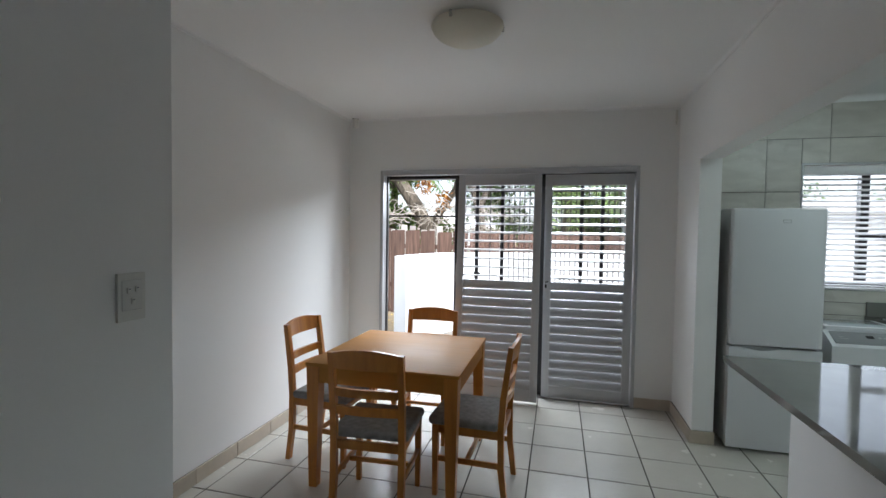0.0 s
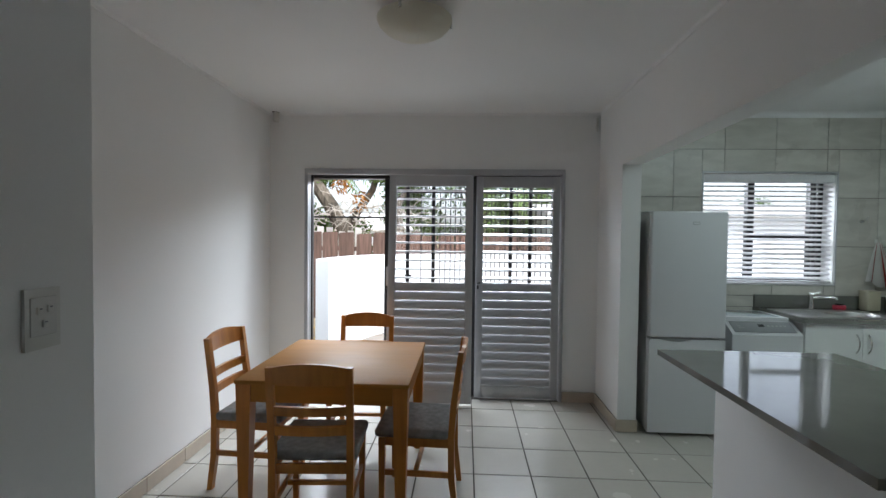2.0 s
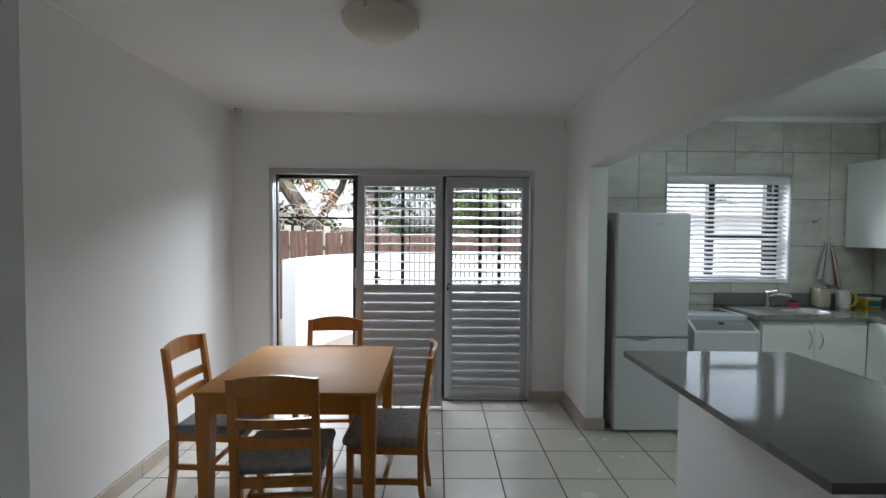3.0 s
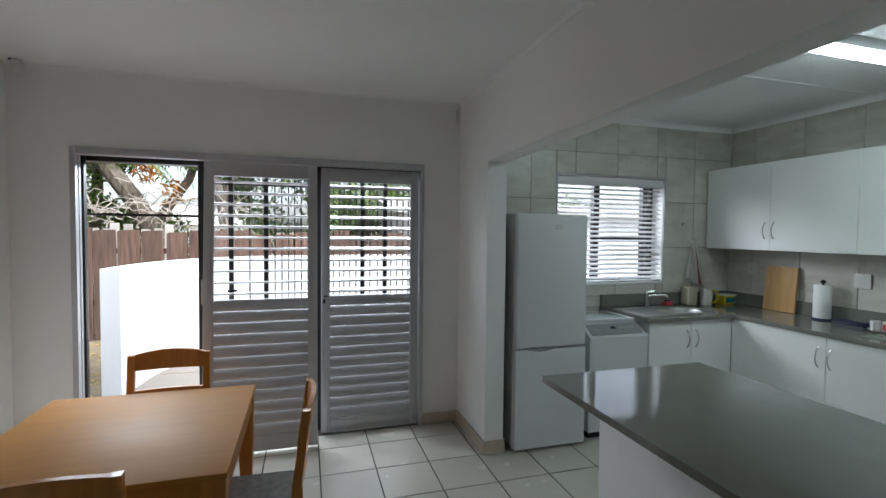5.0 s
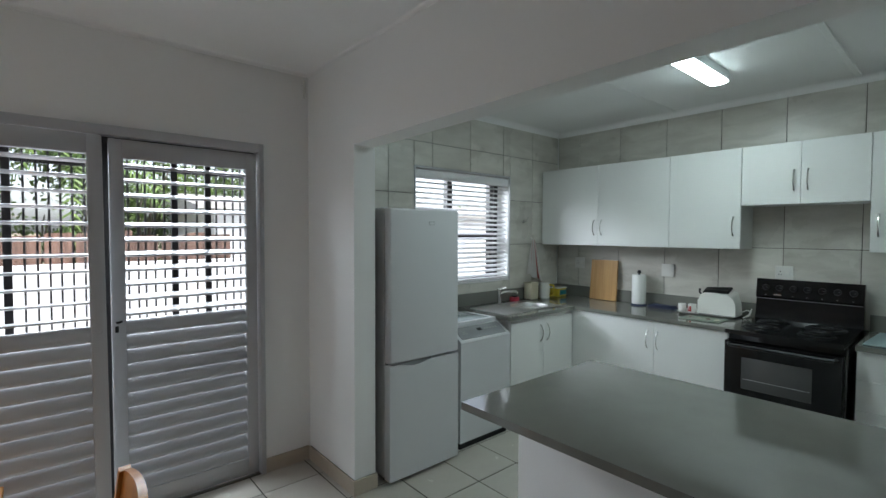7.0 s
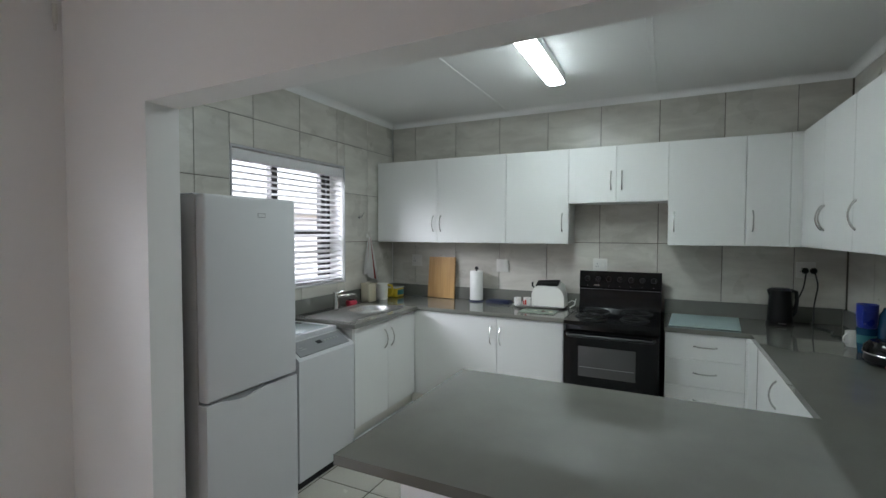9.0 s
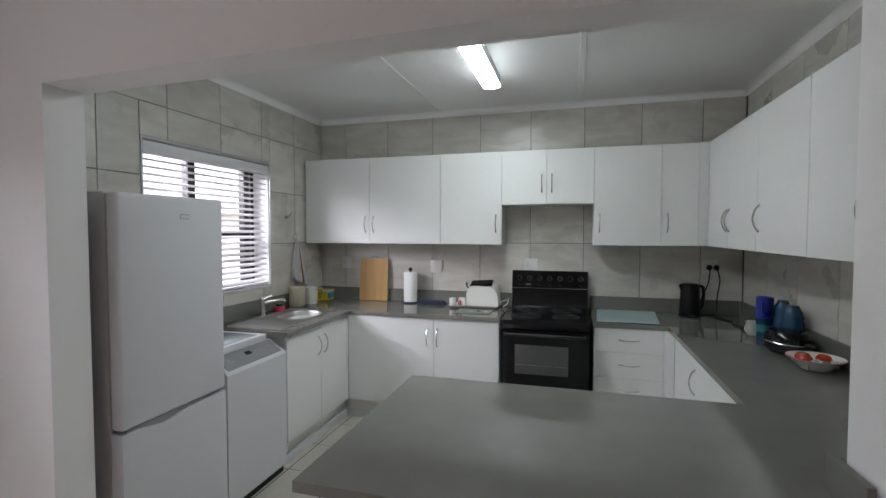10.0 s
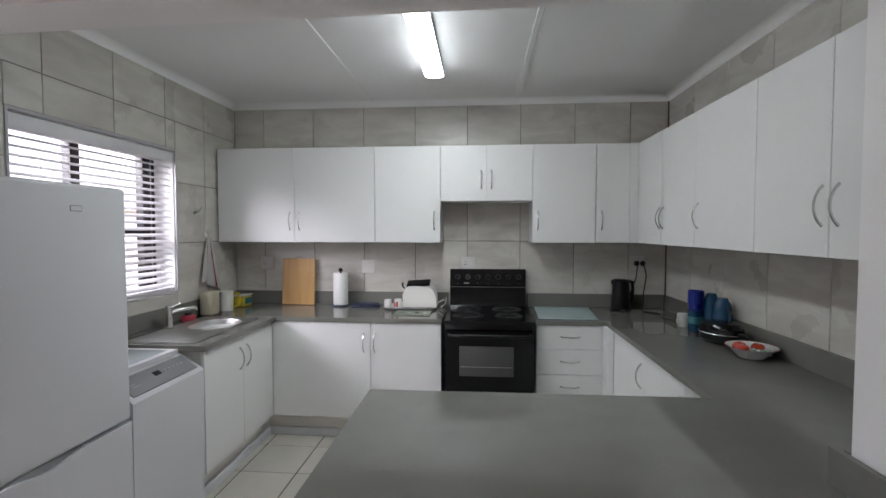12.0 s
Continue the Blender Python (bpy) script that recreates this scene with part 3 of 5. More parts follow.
# ---- the shutter doors ----
frame_1 = thing("door_frame", "grey powder-coated aluminium door frame", "door frame", pose(0, 7.03, 0), kind="structure")
part("jamb", B(-1.345, -1.312, 0, 0.044, 0, 2.10, bevel=0.003), SHUTTER, frame_1)
part("jamb", B(-1.322, -1.308, 0.045, 0.075, 0, 2.05, bevel=0.003), SHUTTER, frame_1)
part("jamb", B(0.997, 1.025, 0, 0.09, 0, 2.10, bevel=0.003), SHUTTER, frame_1)
part("head", B(-1.312, 0.997, 0, 0.06, 2.048, 2.10, bevel=0.003), SHUTTER, frame_1)
part("head_track", B(-1.312, 0.997, 0.062, 0.22, 2.06, 2.10), SHUTTER, frame_1)
PITCH = 0.0795


def slat_mesh(width, chord, tilt, thick=0.0085):
    bm = bmesh.new()
    ring = []
    for k in range(16):
        a = 2 * math.pi * k / 16
        ring.append((chord / 2 * math.cos(a), thick * math.sin(a)))
    c, s = math.cos(radians(tilt)), math.sin(radians(tilt))
    prism(bm, [(y * c - z * s, y * s + z * c) for y, z in ring], 0, width, axis="x")
    return mesh_of(bm, SHUTTER, 50)


def shutter(label, m, w, h, bottom, mid, low_tilt, high_tilt):
    """A louvred leaf: two stiles, rails, and slats closed below and open above."""
    leaf = thing("shutter_door", label, "door", m, group="louvred shutter leaves")
    st, d = 0.062, 0.038
    part("stile", B(0, st, 0, d, 0, h, bevel=0.003), SHUTTER, leaf)
    part("stile", B(w - st, w, 0, d, 0, h, bevel=0.003), SHUTTER, leaf)
    part("rail", B(st, w - st, 0.002, d - 0.002, 0, bottom, bevel=0.002), SHUTTER, leaf, "bottom rail")
    part("rail", B(st, w - st, 0.002, d - 0.002, h - 0.1, h, bevel=0.002), SHUTTER, leaf, "top rail")
    low, high = slat_mesh(w - 2 * st - 0.008, 0.089, low_tilt, 0.015), slat_mesh(w - 2 * st - 0.008, 0.089, high_tilt)
    z = bottom + 0.04
    while z < h - 0.115:
        piece("slat", low if z < mid else high, leaf, pose(st + 0.004, d / 2 + 0.012, z))
        z += PITCH
    for x in (st + 0.001, w - st - 0.004):
        part("strip", B(x, x + 0.003, 0.008, d - 0.006, bottom, h - 0.1), SHUTTER, leaf)
    return leaf


leaf_r = shutter("grey louvred shutter door with closed lower slats, shut", pose(0.235, 7.066, 0.012), 0.755, 2.028, 0.105, 1.06, 57, 15)
part("latch", S([(0.022, 0, 1.055), (0.022, -0.022, 1.055), (0.045, -0.026, 1.062)], 0.006), BLACKPL, leaf_r, "small black turn latch")
part("keyhole", B(0.014, 0.03, -0.004, 0.001, 1.0, 1.035, bevel=0.003), BLACKPL, leaf_r, "black keyhole plate")
for z in (0.12, 0.68, 1.24, 1.83):
    part("hinge", S([(0.768, -0.008, z), (0.768, -0.008, z + 0.1)], 0.009), SHUTTER, leaf_r)
leaf_m = shutter("grey louvred shutter leaf hanging slightly open, its bottom swung inwards", pose(-0.555, 6.855, 0.022, -4.9), 0.76, 2.03, 0.105, 1.06, 64, 2)
part("knob", L([(0, -0.01), (0.012, -0.01), (0.014, 0.0), (0.014, 0.004)], seg=14), CHROME, leaf_m, "round steel lock", m=pose(0.728, -0.002, 1.035, 90))
part("catch", B(0.69, 0.74, 0.04, 0.07, 1.99, 2.02), SHUTTER, leaf_m)

slider = thing("sliding_door", "dark bronze aluminium sliding door with security bars", "door", pose(0, 7.16, 0.0))
for nm, a in (("frame_post", (-1.345, -1.298, -0.045, -0.002, 0, 2.06)), ("frame_post", (0.985, 1.025, 0, 0.1, 0, 2.06)), ("frame_head", (-1.345, 0.985, 0, 0.1, 2.025, 2.06)), ("frame_sill", (-1.345, 0.985, 0, 0.1, -0.02, 0.03))):
    part(nm, B(*a, bevel=0.002), DARKALU, slider)
part("glazing_bar", B(-1.345, -0.62, 0.07, 0.085, 1.655, 1.672), DARKALU, slider)
stile = part("stile", B(-0.622, -0.57, 0.0, 0.045, 0.03, 2.025, bevel=0.002), DARKALU, slider)
part("lock_plate", B(-0.605, -0.588, -0.008, 0.0, 1.02, 1.2, bevel=0.002), STEEL, stile, "steel lock plate")
part("stile", B(0.188, 0.262, 0.0, 0.03, 0.03, 2.025, bevel=0.002), DARKALU, slider)
for x in (-0.411, -0.166, 0.563, 0.745):
    part("stile", B(x - 0.017, x + 0.017, 0.05, 0.075, 0.03, 2.025, bevel=0.002), DARKALU, slider)
bar = mesh_of(B(-0.005, 0.005, -0.005, 0.005, 0.03, 2.025), DARKALU, 35)
for x in (-0.285, -0.104, -0.054, -0.005, 0.041, 0.09, 0.14, 0.19, 0.29, 0.335, 0.382, 0.418, 0.465, 0.514, 0.627, 0.688, 0.8, 0.85, 0.9, 0.945):
    piece("bar", bar, slider, pose(x, 0.085, 0))
for z in (0.98, 1.9):
    part("rail", B(-0.57, 0.985, 0.078, 0.092, z, z + 0.018), DARKALU, slider)
part("handle", S([(-0.42, -0.0, 1.12), (-0.42, -0.03, 1.12), (-0.36, -0.03, 1.12)], 0.009), BLACKPL, slider)
pane = part("pane", B(0.98 - 1.5, 0.985, 0.058, 0.062, 0.04, 2.02), PANE, slider, "clear glass pane")
pane.visible_shadow = False

# ---- dining room ----
TABLE = (-1.045, -0.135, 5.155, 6.10)
table = thing("dining_table", "square beech dining table with tapered legs", "table", pose((TABLE[0] + TABLE[1]) / 2, (TABLE[2] + TABLE[3]) / 2, 0))
tw, td, th = (TABLE[1] - TABLE[0]) / 2, (TABLE[3] - TABLE[2]) / 2, 0.737
part("tabletop", B(-tw, tw, -td, td, th - 0.022, th, bevel=0.004), BEECHTOP, table)
for sx in (-1, 1):
    for sy in (-1, 1):
        bm = bmesh.new()
        o, i, lo = 0.006, 0.078, 0.048
        cx, cy = sx * (tw - o), sy * (td - o)
        a = [bm.verts.new((cx - sx * p, cy - sy * q, 0)) for p, q in ((0.012, 0.012), (0.012 + lo, 0.012), (0.012 + lo, 0.012 + lo), (0.012, 0.012 + lo))]
        b = [bm.verts.new((cx - sx * p, cy - sy * q, th - 0.022)) for p, q in ((0, 0), (i, 0), (i, i), (0, i))]
        bm.faces.new(a), bm.faces.new(b)
        for k in range(4):
            bm.faces.new((a[k], a[(k + 1) % 4], b[(k + 1) % 4], b[k]))
        part("leg", soften(bm, 0.004, 2), BEECH, table)
for s in (-1, 1):
    part("apron", B(-tw + 0.085, tw - 0.085, min(s * (td - 0.012), s * (td - 0.03)), max(s * (td - 0.012), s * (td - 0.03)), th - 0.115, th - 0.023), BEECHTOP, table)
    part("apron", B(min(s * (tw - 0.012), s * (tw - 0.03)), max(s * (tw - 0.012), s * (tw - 0.03)), -td + 0.085, td - 0.085, th - 0.115, th - 0.023), BEECHTOP, table)


def build_chair():
    """Chair facing +y, its origin on the floor under the middle of the seat."""
    c = thing("dining_chair", "beech ladder-back dining chair with a padded grey seat", "chair", group="chairs round the table")
    w, back, front = 0.2, -0.2, 0.19
    for s in (-1, 1):
        pts = [(s * (w - 0.017), back - 0.03, 0), (s * (w - 0.017), back - 0.004, 0.2), (s * (w - 0.017), back, 0.42), (s * (w - 0.017), back - 0.012, 0.6), (s * (w - 0.017), back - 0.048, 0.882)]
        bm = bmesh.new()
        rows = []
        for x, y, z in pts:
            t = 0.017 if 0.1 < z < 0.7 else 0.0145
            rows.append([bm.verts.new((x + a * 0.0165, y + b * t, z)) for a, b in ((-1, -1), (1, -1), (1, 1), (-1, 1))])
        for a, b in zip(rows, rows[1:]):
            for k in range(4):
                bm.faces.new((a[k], a[(k + 1) % 4], b[(k + 1) % 4], b[k]))
        bm.faces.new(rows[0][::-1]), bm.faces.new(rows[-1])
        part("back_post", soften(bm, 0.004, 2, 60), BEECH, c)
        bm = bmesh.new()
        rows = []
        for z, t in ((0, 0.013), (0.41, 0.018)):
            rows.append([bm.verts.new((s * (w - 0.018) + a * t, front - 0.018 + b * t, z)) for a, b in ((-1, -1), (1, -1), (1, 1), (-1, 1))])
        for k in range(4):
            bm.faces.new((rows[0][k], rows[0][(k + 1) % 4], rows[1][(k + 1) % 4], rows[1][k]))
        bm.faces.new(rows[0][::-1]), bm.faces.new(rows[1])
        part("leg", soften(bm, 0.003, 2), BEECH, c)
        part("stretcher", B(s * (w - 0.018) - 0.008, s * (w - 0.018) + 0.008, back + 0.005, front - 0.03, 0.2, 0.232, bevel=0.003), BEECH, c)
        part("seat_rail", B(s * (w - 0.016) - 0.01, s * (w - 0.016) + 0.01, back + 0.016, front - 0.034, 0.365, 0.412, bevel=0.002), BEECH, c)
    part("seat_rail", B(-w + 0.034, w - 0.034, back - 0.01, back + 0.01, 0.365, 0.412, bevel=0.002), BEECH, c)
    part("seat_rail", B(-w + 0.036, w - 0.036, front - 0.03, front - 0.01, 0.365, 0.412, bevel=0.002), BEECH, c)
    part("stretcher", B(-w + 0.03, w - 0.03, -0.02, 0.004, 0.206, 0.228, bevel=0.003), BEECH, c)

    def slat(z0, z1, arch, y0, lean):
        bm = bmesh.new()
        n = 12
        cols = []
        for k in range(n + 1):
            u = 2 * k / n - 1
            x, bow = u * (w - 0.002 if arch else w - 0.034), -0.022 * (1 - u * u)
            top = z1 + arch * (1 - u * u)
            cols.append([bm.verts.new((x, y0 + bow + d + lean * f, z)) for d, z, f in ((-0.01, z0, 0), (0.01, z0, 0), (0.01, top, 1), (-0.01, top, 1))])
        for a, b in zip(cols, cols[1:]):
            for k in range(4):
                bm.faces.new((a[k], a[(k + 1) % 4], b[(k + 1) % 4], b[k]))
        bm.faces.new(cols[0]), bm.faces.new(cols[-1][::-1])
        return soften(bm, 0.003, 2, 60)

    part("top_rail", slat(0.8, 0.876, 0.028, back - 0.036, -0.012), BEECH, c)
    part("back_slat", slat(0.65, 0.695, 0.0001, back - 0.014, -0.006), BEECH, c)
    part("back_slat", slat(0.555, 0.6, 0.0001, back - 0.005, -0.006), BEECH, c)
    bm = B(-w - 0.012, w + 0.012, back + 0.012, front + 0.022, 0.412, 0.462, bevel=0.022, seg=4)
    for v in bm.verts:
        if v.co.z > 0.45:
            v.co.z += 0.012 * max(0, 1 - (v.co.x / 0.2) ** 2) * max(0, 1 - (v.co.y / 0.2) ** 2)
    part("seat", bm, FABRIC, c, "padded seat in grey woven fabric", smooth=60)
    return c


chair = build_chair()
chair.matrix_basis = pose(-0.585, 5.17, 0, 0, 0, 4)
copy_thing(chair, pose(-1.09, 5.61, 0, 0, 0, -93))
copy_thing(chair, pose(-0.585, 6.06, 0, 0, 0, 182))
copy_thing(chair, pose(-0.115, 5.47, 0, 0, 0, 88))

dome = thing("ceiling_light", "round frosted glass ceiling light, switched off", "ceiling light", pose(-0.13, 5.195, CEILING))
part("base_plate", L([(0, 0), (0.135, 0), (0.14, -0.006), (0.135, -0.03), (0, -0.03)], seg=40), FROST, dome, "white metal base ring")
part("shade", L([(0.181, -0.022), (0.189, -0.024), (0.19, -0.03), (0.181, -0.052), (0.158, -0.077), (0.118, -0.099), (0.065, -0.113), (0, -0.117)], seg=48), FROST, dome, "frosted cream glass dish")
for k in range(3):
    a = radians(120 * k + 15)
    part("clip", B(-0.008, 0.008, -0.006, 0.006, -0.05, -0.016, bevel=0.003), CHROME, dome, "small metal clip", m=pose(0.186 * math.cos(a), 0.186 * math.sin(a), 0))

pir = thing("motion_sensor", "small white alarm motion sensor high in the room corner", "sensor", pose(-1.592, 6.985, 2.556, 0, 0, 40))
part("housing", B(-0.026, 0.026, -0.02, 0.03, -0.045, 0.045, bevel=0.01), WHITEPL, pir)
part("lens", B(-0.018, 0.018, -0.026, -0.018, -0.03, 0.012, bevel=0.004), CERAM, pir)
part("bracket", S([(-0.03, 0.015, 0.049), (0.0, 0.01, 0.05), (0.03, 0.015, 0.049)], 0.009), BARK, pir, "dark brown bracket")
stub = thing("cable_cover", "small white cable cover on the wall near the ceiling", "fitting", pose(1.3, NORTH, 2.47))
part("cover", B(-0.009, 0.009, -0.014, 0, 0, 0.09, bevel=0.004), WHITEPL, stub)
part("tip", B(-0.005, 0.005, -0.01, 0, -0.03, 0.0, bevel=0.002), CERAM, stub)

sw = thing("light_switch", "cream three-lever wall switch plate", "switch", pose(-0.74, 3.768, 1.312, 0, 0, 90))
plate = part("plate", soften(P([(-0.04, -0.063), (0.04, -0.063), (0.04, 0.063), (-0.04, 0.063)], -0.008, 0.0, axis="y"), 0.005), WHITEPL, sw)
part("inset", B(-0.03, 0.03, -0.0105, -0.007, -0.035, 0.045, bevel=0.002), CERAM, sw)
for x, z in ((-0.012, 0.018), (0.012, 0.02), (0.0, -0.01)):
    part("lever", B(x - 0.006, x + 0.006, -0.015, -0.0095, z - 0.008, z + 0.008, bevel=0.002), WHITEPL, sw)
    part("slot", B(x - 0.003, x + 0.003, -0.0158, -0.0148, z + 0.002, z + 0.005), GREYPL, sw)

# ---- kitchen window and blind ----
win = thing("window_1", "kitchen window with a dark aluminium frame", "window", pose(2.235, 7.2, 1.11), kind="structure")
W, H = 1.135, 0.97
for a in ((0, 0.04, 0, 0.05, 0, H), (W - 0.04, W, 0, 0.05, 0, H), (0.04, W - 0.04, 0, 0.05, 0, 0.04), (0.04, W - 0.04, 0, 0.05, H - 0.04, H)):
    part("window_frame", B(*a, bevel=0.002), DARKALU, win)
part("mullion", B(0.47, 0.53, -0.004, 0.05, 0.04, H - 0.04, bevel=0.002), DARKALU, win)
part("mullion", B(1.02, 1.07, -0.004, 0.05, 0.04, H - 0.04, bevel=0.002), DARKALU, win)
part("transom", B(0.53, W - 0.04, 0.0, 0.05, 0.4, 0.44, bevel=0.002), DARKALU, win)
for x0, x1, z0, z1 in ((0.04, 0.47, 0.04, H - 0.04), (0.53, W - 0.04, 0.04, 0.4), (0.53, W - 0.04, 0.44, H - 0.04)):
    g = part("pane", B(x0, x1, 0.024, 0.028, z0, z1), PANE, win, "clear glass pane")
    g.visible_shadow = False
part("reveal", B(-0.012, W + 0.012, -0.156, -0.148, H, H + 0.014), SHUTTER, win, "grey metal edge trim")
part("reveal", B(-0.012, 0.0, -0.156, -0.148, -0.012, H), SHUTTER, win, "grey metal edge trim")
part("reveal", B(W, W + 0.012, -0.156, -0.148, -0.012, H), SHUTTER, win, "grey metal edge trim")
part("sill", B(0, W, -0.158, -0.003, -0.012, 0.003, bevel=0.003), BLIND, win, "white tiled window sill")
part("reveal_lining", B(0.001, 0.004, -0.14, -0.003, 0.004, H), PAINT, win)
part("reveal_lining", B(W - 0.004, W - 0.001, -0.14, -0.003, 0.004, H), PAINT, win)
blind = thing("venetian_blind", "white venetian blind with open slats, lowered", "blind", pose(2.245, 7.085, 1.115))
part("valance", B(0, 1.115, -0.03, 0.03, 0.885, 0.955, bevel=0.004), BLIND, blind)
bm = bmesh.new()
ring = [(-0.025, 0.0), (-0.012, 0.0032), (0.0, 0.0042), (0.012, 0.0032), (0.025, 0.0), (0.012, 0.0012), (0.0, 0.0022), (-0.012, 0.0012)]
c, s = math.cos(radians(25)), math.sin(radians(25))
prism(bm, [(y * c - z * s, y * s + z * c) for y, z in ring], 0.006, 1.109, axis="x")
me = mesh_of(bm, BLIND, 50)
for k in range(20):
    piece("slat", me, blind, pose(0, 0, 0.045 + 0.0425 * k))
part("bottom_rail", B(0.004, 1.111, -0.026, 0.026, 0.004, 0.022, bevel=0.004), BLIND, blind)
for x in (0.15, 0.56, 0.97):
    for y in (-0.027, 0.027):
        part("cord", S([(x, y, 0.02), (x, y, 0.89)], 0.0012, 5), BLIND, blind)
part("tilt_cord", S([(1.05, -0.034, 0.9), (1.05, -0.036, 0.35)], 0.0015, 5), BLIND, blind)

# ---- kitchen cabinets ----
def bow(parent, m, length=0.14):
    """A bowed bar handle."""
    pts = [(0, -0.030 * math.sin(math.pi * k / 10) ** 0.7, -length / 2 + length * k / 10) for k in range(11)]
    bm = sweep(bmesh.new(), pts, [0.006, 0.005, 0.0045, 0.0045, 0.0045, 0.0045, 0.0045, 0.0045, 0.0045, 0.005, 0.006], 8)
    return part("handle", bm, CHROME, parent, "bowed chrome handle", m=m)


def cabinet(name, label, m, w, d, h, doors, base=0.0, kind="door"):
    """A unit seen from its front: x to the right, depth along +y, doors (x0, x1, z0, z1, handle x, handle z, upright)."""
    u = thing(name, label, "cabinet", m, group="white kitchen units")
    part("body", B(0.0005, w - 0.0005, 0.001, d, base, h), CABBODY, u)
    for x0, x1, z0, z1, hx, hz, upright in doors:
        f = part(kind, B(x0 + 0.0018, x1 - 0.0018, -0.018, 0, z0 + 0.0015, z1 - 0.0015, bevel=0.0012, seg=1), CAB, u)
        if hx is not None:
            bow(f, pose(hx, -0.018, hz) if upright else pose(hx, -0.018, hz, 0, 90, 0), 0.14 if upright else 0.13)
    return u


UB, UT = 1.437, 2.185      # wall cabinets
def far(y, z=0.0, x=3.87):
    return pose(x, y, z, 0, 0, -90)


D = EAST - 3.87 - 0.004
hU = UT - UB
cabinet("wall_cabinet", "white double-door wall cabinet", far(7.035, UB, 3.888), 1.282, D - 0.018, hU, [(0, 0.635, 0, hU, 0.597, 0.17, True), (0.635, 1.282, 0, hU, 0.673, 0.17, True)])
cabinet("wall_cabinet", "white single-door wall cabinet", far(5.753, UB, 3.888), 0.515, D - 0.018, hU, [(0, 0.515, 0, hU, 0.467, 0.17, True)])
hS = UT - 1.757
cabinet("wall_cabinet", "short white double-door cabinet above the cooker", far(5.238, 1.757, 3.888), 0.706, D - 0.018, hS, [(0, 0.353, 0, hS, 0.315, 0.165, True), (0.353, 0.706, 0, hS, 0.392, 0.165, True)])
cabinet("wall_cabinet", "white wall cabinet beside the cooker", far(4.532, UB, 3.888), 0.72, D - 0.018, hU, [(0, 0.472, 0, hU, 0.04, 0.17, True), (0.472, 0.72, 0, hU, 0.515, 0.17, True)])
part("filler", B(3.872, 3.886, 3.748, 3.811, UB, UT), CAB, None).name = "trim_corner_filler"
tagged(bpy.data.objects["trim_corner_filler"], "white filler strip between the wall cabinets", "trim", kind="structure")
def side(x, z=0.0, y=3.732):
    return pose(x, y, z, 0, 0, 180)


DS = 3.732 - SOUTH - 0.004
cabinet("wall_cabinet", "white double-door wall cabinet on the side wall", side(3.87, UB), 0.91, DS, hU, [(0, 0.44, 0, hU, 0.425, 0.175, True), (0.44, 0.91, 0, hU, 0.475, 0.175, True)])
cabinet("wall_cabinet", "white single-door wall cabinet on the side wall", side(2.96, UB), 0.555, DS, hU, [(0, 0.555, 0, hU, 0.04, 0.175, True)])
cabinet("wall_cabinet", "white double-door wall cabinet at the end of the side wall", side(2.405, UB), 0.9, DS, hU, [(0, 0.428, 0, hU, 0.395, 0.18, True), (0.428, 0.9, 0, hU, 0.47, 0.18, True)])

BT = 0.868
BASEX, BASEY, BASES = 3.573, 6.45, 4.014
cabinet("base_cabinet", "white sink cabinet with two doors", pose(2.715, BASEY + 0.018, 0), 0.838, 0.55, BT, [(0.002, 0.42, 0.165, BT, 0.376, 0.72, True), (0.42, 0.838, 0.165, BT, 0.464, 0.72, True)], 0.15)
cabinet("base_cabinet", "white double-door base cabinet in the corner", far(6.468, 0, BASEX), 1.263, EAST - BASEX - 0.01, BT, [(0.02, 0.75, 0.165, BT, 0.7, 0.72, True), (0.75, 1.263, 0.165, BT, 0.779, 0.72, True)], 0.15)
cabinet("drawer_unit", "white four-drawer base unit", far(4.535, 0, BASEX), 0.456, EAST - BASEX - 0.01, BT, [(0, 0.456, z0, z1, 0.235, (z0 + z1) / 2 + 0.004, False) for z0, z1 in ((0.7, BT), (0.52, 0.7), (0.343, 0.52), (0.165, 0.343))], 0.15, kind="drawer")
cabinet("base_cabinet", "white base cabinet along the side wall", side(3.45, 0, BASES), 1.34, BASES - SOUTH - 0.01, BT, [(0.0, 0.565, 0.165, BT, 0.523, 0.72, True), (0.565, 1.07, 0.165, BT, 1.028, 0.72, True), (1.07, 1.33, 0.165, BT, None, 0, True)], 0.15)
corner = structure("trim_corner_post", B(3.45, 3.57, 4.034, 4.078, 0.165, BT), CAB, "white corner post between base units", "trim")
for n, a in (("trim_plinth_sink", (2.72, 3.614, BASEY + 0.06, BASEY + 0.075, 0.06, 0.15)), ("trim_plinth_east", (3.615, 3.63, 5.2, 6.53, 0.06, 0.15)),
             ("trim_plinth_drawers", (3.615, 3.63, 4.05, 4.54, 0.0, 0.15)), ("trim_plinth_south", (2.1, 3.614, 3.96, 3.975, 0.0, 0.15))):
    structure(n, B(*a), KICK, "pale plinth board under the kitchen units", "plinth")
for n, a in (("baseboard_sink", (2.72, 3.6, BASEY + 0.04, BASEY + 0.059, 0.0, 0.062)), ("baseboard_east", (3.6, 3.614, 5.2, 6.509, 0.0, 0.062))):
    structure(n, B(*a, bevel=0.004), FRIDGE, "white strip along the foot of the plinth", "baseboard")
pen = thing("peninsula_base", "white panelled peninsula base", "cabinet", pose(1.463, 4.06, 0))
part("body", B(0.0, 0.6, 0.0, 1.262, 0.0, BT, bevel=0.002), PAINT, pen)
part("back_panel", B(0.6, 0.618, 0.02, 1.262, 0.15, BT), CAB, pen)

